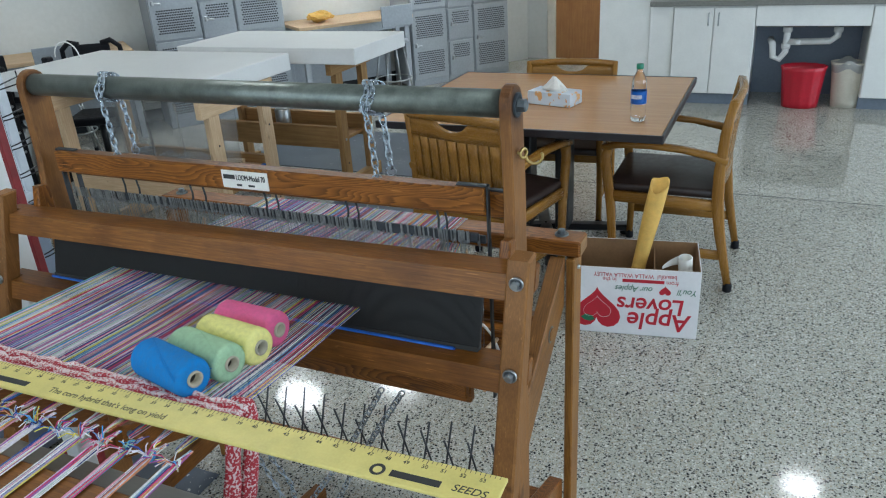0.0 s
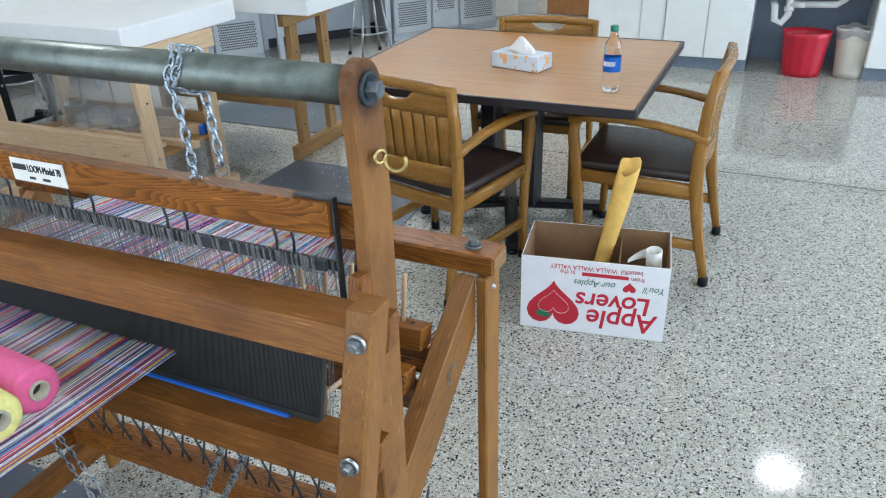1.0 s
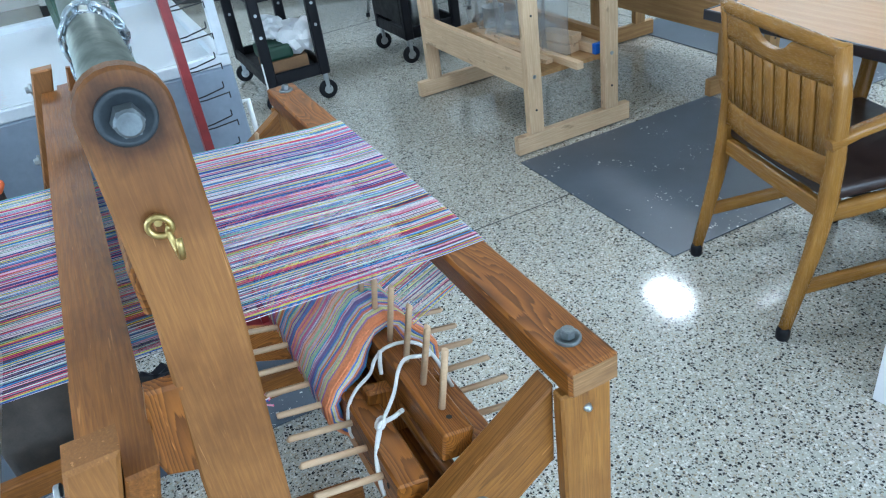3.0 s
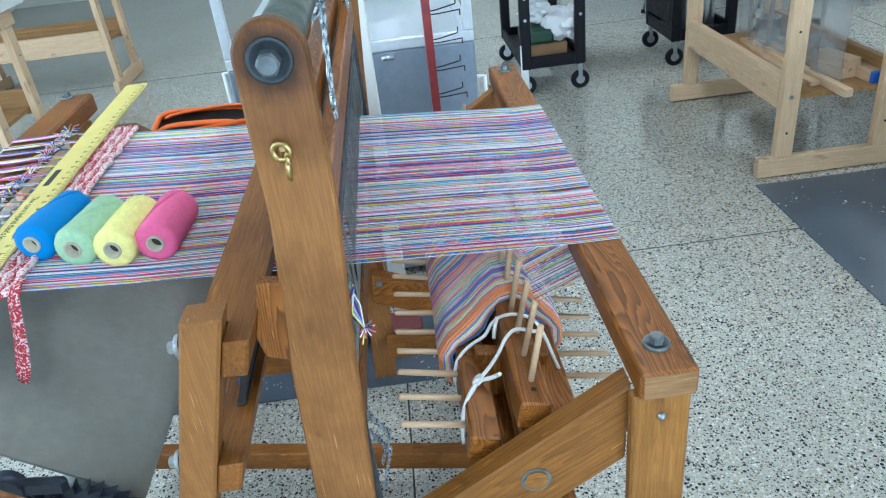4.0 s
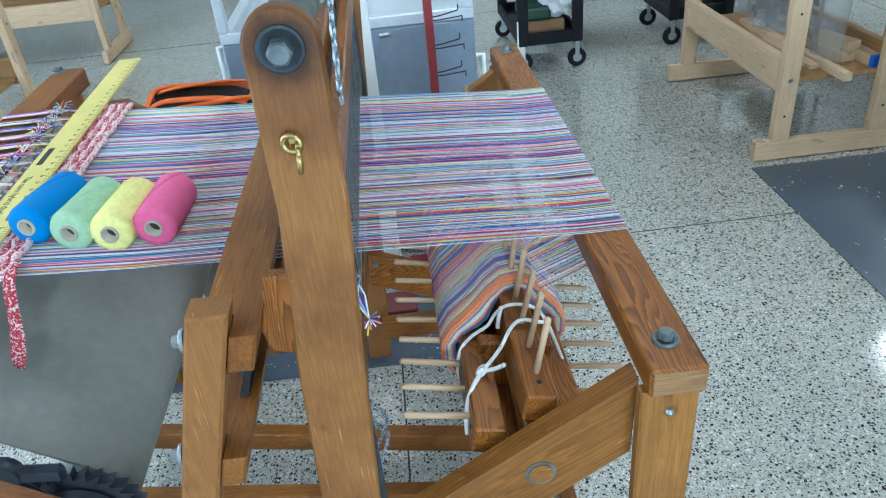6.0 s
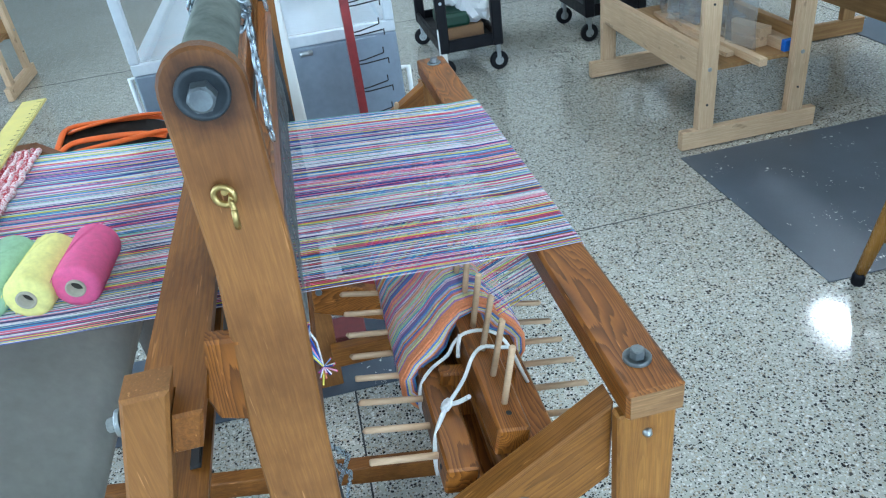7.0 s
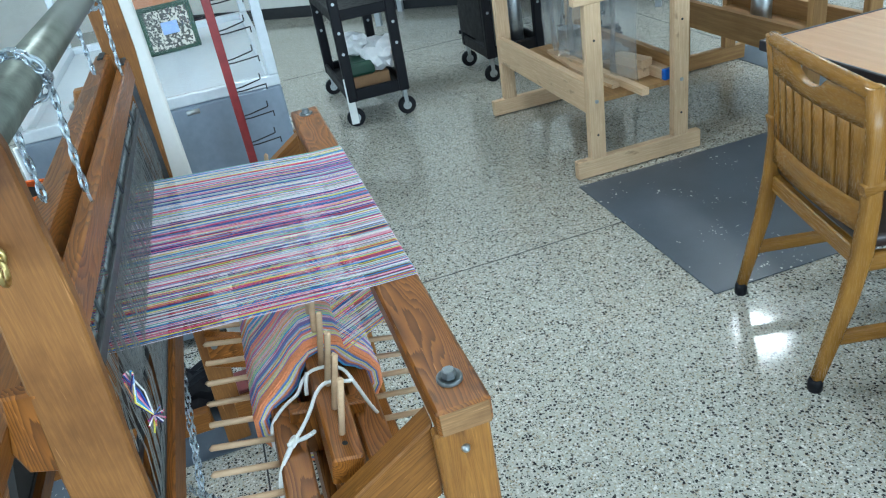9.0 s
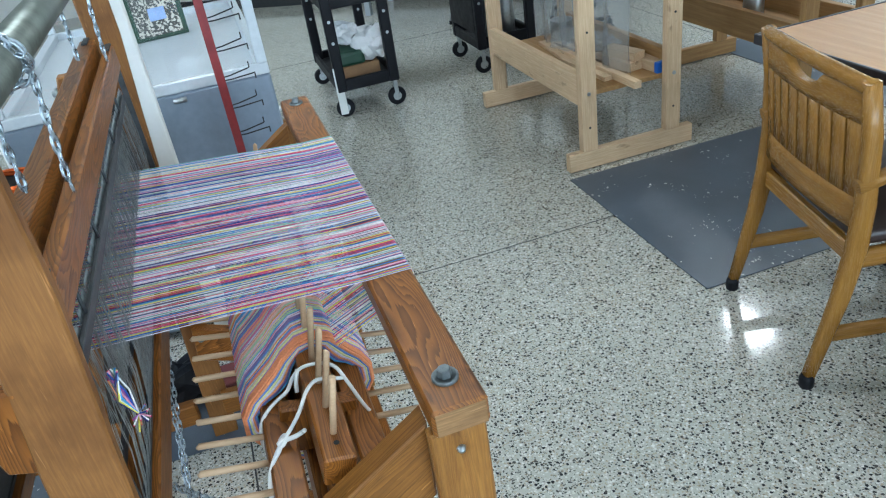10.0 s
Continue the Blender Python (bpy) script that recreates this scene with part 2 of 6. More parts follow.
LAMINATE = wood("laminate_top", (0.44, 0.215, 0.085), (0.54, 0.28, 0.115), 0, 0.18, 40, 0.05, contrast=0.25)
DOORW = wood("door_veneer", (0.27, 0.12, 0.04), (0.36, 0.17, 0.06), 2, 0.4)
PIPE = plain("galvanised_pipe", (0.17, 0.19, 0.17), 0.42, 0.75, 0.3, 30, 0.1)
ZINC = plain("zinc_steel", (0.40, 0.42, 0.43), 0.32, 0.95, 0.12, 60)
CHAINM = plain("chain_steel", (0.37, 0.42, 0.47), 0.28, 0.8, 0.35, 80)
BRASS = plain("brass", (0.47, 0.35, 0.14), 0.36, 1.0, 0.2, 60)
BLUED = plain("blued_steel", (0.034, 0.042, 0.050), 0.5, 0.2, 0.3, 60, 0.08, 0.35)
BOLTG = plain("dull_grey_steel", (0.17, 0.19, 0.20), 0.45, 0.7, 0.3, 60)
IRON = plain("dark_iron", (0.055, 0.06, 0.066), 0.48, 0.4, 0.3, 60)
WIRE = plain("heddle_wire", (0.34, 0.36, 0.36), 0.4, 0.7, 0.35, 80, 0)
REED = plain("reed_steel", (0.022, 0.021, 0.02), 0.6, 0.2, 0.3, 40)
GREYPAINT = plain("cast_grey_blue", (0.040, 0.054, 0.082), 0.40, 0.35, 0.3, 40)
APRON = plain("grey_vinyl", (0.27, 0.27, 0.245), 0.33, 0.0, 0.12, 6, 0.04)
VINYL = plain("dark_brown_vinyl", (0.030, 0.018, 0.016), 0.38, 0.0, 0.25, 30, 0.15)
BLACKP = plain("black_plastic", (0.006, 0.006, 0.009), 0.55, 0.0, 0.2, 30, 0.08, 0.25)
BLACKM = plain("black_steel", (0.012, 0.012, 0.014), 0.35, 0.2, 0.2, 30)
EDGE = plain("dark_table_edge", (0.022, 0.019, 0.022), 0.35)
WHITEBOARD = plain("white_laminate", (0.80, 0.80, 0.79), 0.35, 0.0, 0.03, 6, 0.03)
WHITEP = plain("white_paint", (0.80, 0.80, 0.78), 0.4, 0.0, 0.03, 8, 0.03)
WALLP = plain("wall_paint", (0.70, 0.71, 0.68), 0.6, 0.0, 0.04, 3, 0.05)
CEILP = plain("ceiling_paint", (0.78, 0.78, 0.75), 0.8, 0.0, 0.04, 8, 0.1)
LOCKER = plain("locker_grey", (0.36, 0.39, 0.42), 0.45, 0.1, 0.06, 6)
DARK = plain("dark_gap", (0.02, 0.022, 0.025), 0.7)
STEELGREY = plain("case_grey_blue", (0.20, 0.24, 0.30), 0.45, 0.1, 0.08, 5)
CASEW = plain("case_off_white", (0.52, 0.56, 0.60), 0.4, 0, 0.04, 6)
REDP = plain("dark_red_paint", (0.22, 0.018, 0.02), 0.4, 0.0, 0.2, 20)
REDBIN = plain("red_plastic", (0.50, 0.012, 0.03), 0.35, 0.0, 0.08, 10)
BEIGE = plain("beige_plastic", (0.62, 0.58, 0.49), 0.5, 0.0, 0.06, 10)
CARD = plain("brown_card", (0.27, 0.155, 0.075), 0.85, 0.0, 0.12, 12, 0.1)
CARDWHITE = plain("white_card", (0.78, 0.77, 0.79), 0.55, 0.0, 0.04, 10, 0.05)
INKRED = plain("red_ink", (0.50, 0.012, 0.03), 0.5, 0.0, 0.08, 20, 0)
INKGREEN = plain("green_ink", (0.012, 0.15, 0.07), 0.5, 0, 0.1, 20, 0)
INKDARK = plain("dark_ink", (0.03, 0.03, 0.03), 0.6, 0, 0.1, 20, 0)
INKWHITE = plain("white_ink", (0.8, 0.78, 0.78), 0.5, 0, 0.03, 20, 0)
ENVELOPE = plain("yellow_envelope", (0.74, 0.45, 0.105), 0.6, 0, 0.12, 24, 0.3)
PAPER = plain("white_paper", (0.80, 0.78, 0.73), 0.7, 0, 0.04, 20, 0.1)
RULER = plain("yellow_ruler", (0.72, 0.61, 0.19), 0.4, 0, 0.07, 30, 0.05)
CORD = plain("white_cord", (0.80, 0.79, 0.77), 0.8, 0, 0.06, 200, 0.3)
BLUETAPE = plain("blue_tape", (0.02, 0.13, 0.55), 0.5)
ORANGE = plain("orange_fabric", (0.75, 0.13, 0.01), 0.6, 0, 0.1, 30)
GREENBOX = plain("dark_green_box", (0.012, 0.05, 0.028), 0.5)
PLASTICBAG = plain("white_plastic_film", (0.75, 0.75, 0.76), 0.35, 0, 0.05, 20)
PVC = plain("white_pvc", (0.80, 0.80, 0.78), 0.3, 0, 0.02, 10, 0)
COUNTER = plain("grey_counter", (0.20, 0.195, 0.18), 0.35, 0, 0.15, 60)
SPOOL = {k: plain("yarn_" + k, c, 0.8, 0, 0.1, 120, 0.5) for k, c in
         dict(blue=(0.004, 0.19, 0.52), green=(0.36, 0.55, 0.34), yellow=(0.80, 0.74, 0.26), pink=(0.72, 0.12, 0.28)).items()}
YARN = [(0.62, 0.09, 0.18), (0.05, 0.09, 0.33), (0.74, 0.66, 0.16), (0.72, 0.68, 0.74), (0.24, 0.34, 0.58), (0.74, 0.36, 0.46), (0.05, 0.05, 0.16), (0.74, 0.72, 0.70),
        (0.30, 0.50, 0.42), (0.62, 0.28, 0.16), (0.36, 0.13, 0.36), (0.80, 0.58, 0.68), (0.10, 0.30, 0.58), (0.82, 0.80, 0.88), (0.50, 0.46, 0.36)]


def fuller(c, k=1.15):
    g = sum(c) / 3
    return tuple(min(0.85, max(0.02, 1.06 * (g + (v - g) * k))) for v in c)


WARP = yarn_set("warp_yarn", [fuller(c) for c in YARN])
ROLL = yarn_set("wound_yarn", [tuple(0.92 * v for v in fuller(c, 1.15)) for c in [(0.16, 0.24, 0.52), (0.74, 0.30, 0.16), (0.62, 0.20, 0.32), (0.42, 0.58, 0.40), (0.22, 0.17, 0.36), (0.76, 0.50, 0.44), (0.14, 0.34, 0.60), (0.72, 0.70, 0.36), (0.66, 0.60, 0.70), (0.44, 0.26, 0.48), (0.74, 0.34, 0.22), (0.62, 0.46, 0.62)]])
RAG = speckled("red_patterned_cotton", (0.40, 0.030, 0.045), (0.72, 0.54, 0.55), 260, 0.545, 0.85)
RAGPALE = speckled("pink_patterned_cotton", (0.55, 0.17, 0.19), (0.80, 0.68, 0.68), 280, 0.46, 0.85)
TERRAZZO = terrazzo("terrazzo")
MATM = splattered("grey_mat", (0.084, 0.102, 0.128), (0.66, 0.66, 0.62), 0.38)
TISSUE = speckled("printed_tissue_card", (0.62, 0.68, 0.76), (0.75, 0.42, 0.18), 30, 0.60, 0.4)
BOTTLE = glass("clear_plastic")
PANE = glass("window_glass")
LENS = glowing("lamp_diffuser", LAMP, 94.0)
OUTSIDE = glowing("bright_daylight", DAY, 2.5)


# ---- shaping helpers ----
def box(bm, lo, hi, m=None, bevel=0.0, seg=1):
    """A box between two corners, with eased edges."""
    lo, hi = Vector(lo), Vector(hi)
    r = bmesh.ops.create_cube(bm, size=1.0, matrix=Matrix.Translation((lo + hi) / 2) @ Matrix.Diagonal((*(hi - lo), 1)))
    vs = r["verts"]
    if bevel:
        es = list({e for v in vs for e in v.link_edges})
        r = bmesh.ops.bevel(bm, geom=es, offset=bevel, segments=seg, affect="EDGES", profile=0.5)
        vs = list({v for f in r["faces"] for v in f.verts} | {v for v in vs if v.is_valid})
        vs = list({v for w in vs for f in w.link_faces for v in f.verts})
    if m is not None:
        bmesh.ops.transform(bm, matrix=m, verts=vs)
    return vs


def beam(bm, a, b, w, h, up=(0, 0, 1), bevel=0.003):
    """A squared timber from a to b, w wide and h high."""
    a, b = Vector(a), Vector(b)
    d = (b - a).normalized()
    side = d.cross(Vector(up)).normalized()
    top = side.cross(d)
    m = Matrix((side, d, top)).transposed().to_4x4()
    m.translation = (a + b) / 2
    L = (b - a).length
    box(bm, (-w / 2, -L / 2, -h / 2), (w / 2, L / 2, h / 2), m, bevel)


def tube(bm, pts, r, seg=8, close=False, cap=True, flat=1.0, ink=0):
    """A round bar along a line of points; r is one radius or one for each point."""
    pts = [Vector(p) for p in pts]
    n = len(pts)
    rr = r if isinstance(r, (list, tuple)) else [r] * n
    rings, ref = [], None
    for i, p in enumerate(pts):
        a = pts[(i - 1) % n] if (close or i) else p
        b = pts[(i + 1) % n] if (close or i < n - 1) else p
        d = (b - a).normalized()
        if ref is None:
            ref = Vector((0, 0, 1)) if abs(d.z) < 0.9 else Vector((1, 0, 0))
        s = d.cross(ref)
        if s.length < 1e-6:
            s = d.orthogonal()
        s.normalize()
        u = s.cross(d).normalized()
        ref = u
        rings.append([bm.verts.new(p + rr[i] * (math.cos(2 * math.pi * k / seg) * s + flat * math.sin(2 * math.pi * k / seg) * u)) for k in range(seg)])
    for i in range(n if close else n - 1):
        A, B = rings[i], rings[(i + 1) % n]
        for k in range(seg):
            f = bm.faces.new((A[k], A[(k + 1) % seg], B[(k + 1) % seg], B[k]))
            f.smooth = seg > 4
            f.material_index = ink
    if cap and not close:
        bm.faces.new(rings[0][::-1])
        bm.faces.new(rings[-1])


def smooth_line(pts, n=5):
    """Points of a soft curve through the given ones."""
    pts = [Vector(p) for p in pts]
    out = []
    for i in range(len(pts) - 1):
        a, b, c, d = pts[max(i - 1, 0)], pts[i], pts[i + 1], pts[min(i + 2, len(pts) - 1)]
        for k in range(n):
            t = k / n
            out.append(0.5 * ((2 * b) + (c - a) * t + (2 * a - 5 * b + 4 * c - d) * t * t + (3 * b - a - 3 * c + d) * t * t * t))
    return out + [pts[-1]]


def lathe(bm, profile, centre, axis=2, seg=24, cap=True):
    """Turned shape: (radius, height) pairs about an axis through centre."""
    c = Vector(centre)
    rings = []
    for r, h in profile:
        ring = []
        for k in range(seg):
            a = 2 * math.pi * k / seg
            q = [r * math.cos(a), r * math.sin(a)]
            q.insert(axis, h)
            ring.append(bm.verts.new(c + Vector(q)))
        rings.append(ring)
    for A, B in zip(rings, rings[1:]):
        for k in range(seg):
            bm.faces.new((A[k], A[(k + 1) % seg], B[(k + 1) % seg], B[k])).smooth = True
    if cap:
        bm.faces.new(rings[0][::-1])
        bm.faces.new(rings[-1])


def prism(bm, outline, axis, lo, hi, bevel=0.0):
    """A flat outline, in the two other axes, made thick along one axis."""
    def at(p, v):
        q = list(p)
        q.insert(axis, v)
        return Vector(q)
    A = [bm.verts.new(at(p, lo)) for p in outline]
    B = [bm.verts.new(at(p, hi)) for p in outline]
    n = len(outline)
    fs = [bm.faces.new(A), bm.faces.new(B)] + [bm.faces.new((A[i], A[(i + 1) % n], B[(i + 1) % n], B[i])) for i in range(n)]
    bmesh.ops.recalc_face_normals(bm, faces=fs)
    if bevel:
        es = [e for e in {e for f in fs[:2] for e in f.edges}]
        bmesh.ops.bevel(bm, geom=es, offset=bevel, segments=1, affect="EDGES")


def mesh_of(name, bm, mat):
    bmesh.ops.recalc_face_normals(bm, faces=bm.faces)
    me = bpy.data.meshes.new(name)
    bm.to_mesh(me)
    bm.free()
    for one in (mat if isinstance(mat, list) else [mat]):
        me.materials.append(one)
    return me


def part(name, bm, mat, parent, label=""):
    """One mesh under a thing, given in the thing's own axes."""
    ob = new(name, mesh_of(name, bm, mat))
    ob.parent = parent
    if label:
        ob["label"] = label
    return ob


def wpart(name, bm, mat, parent, label=""):
    """One mesh under a thing, given in the axes of the room."""
    ob = part(name, bm, mat, parent, label)
    if parent.parent is None:
        ob.matrix_parent_inverse = parent.matrix_basis.inverted()
    return ob


def thing(name, m, label, category, group="", kind=""):
    ob = new(name)
    ob.empty_display_size = 0.1
    ob.matrix_basis = m
    return tagged(ob, label, category, group, kind)


def solid(name, bm, mat, label, category, group="", kind=""):
    return tagged(new(name, mesh_of(name, bm, mat)), label, category, group, kind)


def lettering(text, size, m, mat, parent, name="lettering", shear=0.0, depth=0.0006, world=False, stretch=1.0):
    cu = bpy.data.curves.new(name, "FONT")
    cu.body, cu.size, cu.align_x, cu.align_y, cu.shear, cu.extrude, cu.offset = text, size, "CENTER", "CENTER", shear, depth, 0.0016 if size > 0.05 else 0.0
    tmp = bpy.data.objects.new(name, cu)
    scene.collection.objects.link(tmp)
    me = bpy.data.meshes.new_from_object(tmp.evaluated_get(bpy.context.evaluated_depsgraph_get()))
    bpy.data.objects.remove(tmp)
    me.transform(m @ Matrix.Diagonal((stretch, 1, 1, 1)))
    me.materials.clear()
    me.materials.append(mat)
    ob = new(name, me)
    ob.parent = parent
    if world:
        ob.matrix_parent_inverse = parent.matrix_basis.inverted()
    return ob


B = bmesh.new

# ---- setting ----
X0, X1, Y0, Y1, H = -9.5, 6.0, -3.0, 9.0, 3.0
bm = B(); box(bm, (X0 - 0.2, Y0 - 0.2, -0.2), (X1 + 0.2, Y1 + 0.2, 0.0))
floor = solid("floor", bm, TERRAZZO, "polished grey terrazzo floor with dark and pale chips", "floor", kind="structure")
for k, (a, b) in enumerate([((-2.05, Y0), (-2.05, Y1)), ((X0, 1.51), (X1, 1.51)), ((X0, 4.8), (X1, 4.8)), ((1.25, Y0), (1.25, Y1)), ((-5.35, Y0), (-5.35, Y1))]):
    bm = B()
    w = 0.0025
    box(bm, (a[0] - w if a[0] == b[0] else a[0], a[1] - w if a[1] == b[1] else a[1], -0.01), (b[0] + w if a[0] == b[0] else b[0], b[1] + w if a[1] == b[1] else b[1], 0.0006 + 0.0002 * k))
    part("divider_strip", bm, DARK, floor)
bm = B(); box(bm, (X0 - 0.2, Y0 - 0.2, H), (X1 + 0.2, Y1 + 0.2, H + 0.15))
solid("ceiling", bm, CEILP, "plain white painted ceiling", "ceiling", kind="structure")


def wall_with_windows(name, axis, at, thick, a, b, holes):
    """A wall with openings (from, to, sill, head)."""
    bm = B()
    def blk(p, q, z0, z1):
        if q - p > 0.001 and z1 - z0 > 0.001:
            lo, hi = ((at, p, z0), (at + thick, q, z1)) if axis == 0 else ((p, at, z0), (q, at + thick, z1))
            box(bm, lo, hi)
    cur = a
    for p, q, z0, z1 in holes:
        blk(cur, p, 0, H)
        blk(p, q, 0, z0)
        blk(p, q, z1, H)
        cur = q
    blk(cur, b, 0, H)
    return solid(name, bm, WALLP, "plain off-white painted wall", "wall", kind="structure")


wall_with_windows("wall_north", 1, Y1, 0.2, X0 - 0.2, X1 + 0.2, [])
# the south opening is unseen, made to go with the added fill light
wall_with_windows("wall_south", 1, Y0 - 0.2, 0.2, X0 - 0.2, X1 + 0.2, [(-4.5, 2.5, 0.7, 2.8)])
wall_with_windows("wall_west", 0, X0 - 0.2, 0.2, Y0, Y1, [])
wall_with_windows("wall_east", 0, X1, 0.2, Y0, Y1, [(0.4, 6.8, 0.7, 2.8)])


def ceiling_light(x, y, sx, sy):
    t = thing("ceiling_light", pose(x, y, H), "lit rectangular fluorescent ceiling light, in places only added as fill", "ceiling light", "ceiling lights")
    bm = B()
    box(bm, (-sx / 2 - 0.03, -sy / 2 - 0.03, -0.05), (sx / 2 + 0.03, sy / 2 + 0.03, -0.001), bevel=0.006)
    part("housing", bm, WHITEP, t)
    bm = B()
    box(bm, (-sx / 2, -sy / 2, -0.056), (sx / 2, sy / 2, -0.0505))
    part("diffuser", bm, LENS, t, "glowing diffuser")


# First two match floor reflections; the others are unseen, added to brighten the room.
for x, y in [(-4.2, 5.62), (-3.0, 7.3), (-3.3, 6.2), (-2.0, 7.6), (-1.8, 2.0), (1.8, 2.0), (-5.5, 1.5), (-1.8, -1.2), (2.0, -1.2), (-7.0, 4.0)]:
    ceiling_light(x, y, 0.43, 0.23)
# this one also matches a floor reflection
ceiling_light(0.62, 5.9, 0.26, 0.14)

# ---- the loom ----
MX = -0.93          # middle of the loom
NX = [-1, 1]        # its two ends: far and near


def ex(side, d):
    """x at a distance d outward from the middle."""
    return MX + side * d


loom = thing("floor_loom", pose(MX, 1.4, 0), "orange-brown fir wood rug loom with warp on it, on the floor", "loom")


def hexbolt(c, axis, sign, r, parent, name="bolt", washer=None, mat=None):
    mat = mat or ZINC
    bm = B()
    m = Matrix.Translation(c) @ (Matrix.Rotation(radians(90 * sign), 4, "Y") if axis == 0 else Matrix.Rotation(radians(-90 * sign), 4, "X") if axis == 1 else Matrix())
    if washer:
        b2 = B()
        lathe(b2, [(washer, 0.0), (washer, 0.0035), (washer * 0.96, 0.0045), (washer * 0.80, 0.0040), (washer * 0.74, 0.0025), (0.0, 0.0025)], (0, 0, 0), 2, 32, False)
        bmesh.ops.transform(b2, matrix=m, verts=b2.verts)
        wpart("washer", b2, BLUED if washer > 0.02 else mat, parent)
    bmesh.ops.create_cone(bm, cap_ends=True, segments=6, radius1=r, radius2=r * 0.93, depth=r * 1.1, matrix=m @ Matrix.Translation((0, 0, 0.004 + r * 0.5)))
    bmesh.ops.create_cone(bm, cap_ends=True, segments=18, radius1=r * 0.86, radius2=r * 0.70, depth=r * 0.14, matrix=m @ Matrix.Translation((0, 0, 0.004 + r * 1.12)))
    return wpart(name, bm, mat, parent)


def round_post(side):
    """Castle post with a rounded head; it leans a little to the front below."""
    bm = B()
    R, yc, zc = 0.0335, 1.5085, 1.3135
    out = [(yc - R - 0.062, 0.0), (yc - 0.016 - R, 0.98), (yc - R, 1.16)]
    out += [(yc + R * math.cos(math.pi - a * math.pi / 12), zc + R * math.sin(math.pi - a * math.pi / 12)) for a in range(13)]
    out += [(yc + R, 1.16), (yc + R - 0.012, 0.98), (yc + R - 0.062, 0.0)]
    a, b = ex(side, 0.556), ex(side, 0.576)
    prism(bm, out, 0, min(a, b), max(a, b), 0.0025)
    # the foot of the post stands a little further out than its head
    for v in bm.verts:
        v.co.x += side * 0.021 * max(0.0, (1.33 - v.co.z) / 0.8) if v.co.z > 0.5 else side * 0.0218
    wpart("castle_post", bm, POSTW, loom)
    bm = B()
    prism(bm, [(1.478, 0.985), (1.436, 1.0), (1.430, 1.03), (1.436, 1.05), (1.446, 1.092), (1.478, 1.088)], 0, min(a, b) + 0.0065 * side, max(a, b) + 0.0065 * side, 0.003)
    wpart("stop_block", bm, FIRD[2], loom)
    hexbolt((ex(side, 0.5765), 1.5085, 1.312), 0, side, 0.0118, loom, "post_bolt", 0.0208, plain("bolt_grey" + str(side), (0.14, 0.16, 0.175), 0.45, 0.6, 0.3, 60))
    # brass eye with a hook hanging in it
    bm = B()
    x = ex(side, 0.579)
    c = Vector((x + side * 0.010, 1.503, 1.232))
    tube(bm, [c + 0.0080 * Vector((0.35 * math.cos(a), math.cos(a), math.sin(a))) for a in [2 * math.pi * k / 16 for k in range(16)]], 0.0028, 8, True)
    tube(bm, [(x - side * 0.003, 1.503, 1.232), (x + side * 0.004, 1.503, 1.232)], 0.003, 8)
    eye = wpart("screw_eye", bm, BRASS, loom, "brass screw eye")
    bm = B()
    pts = [c + Vector((side * 0.003, 0.006, -0.004))]
    for k in range(13):
        a = radians(150 + k * 20)
        pts.append(c + Vector((side * (0.017 + 0.014 * math.cos(a)), 0.004 + 0.0004 * k, -0.006 + 0.013 * math.sin(a))))
    tube(bm, pts, 0.0025, 8)
    part("hook", bm, BRASS, eye)


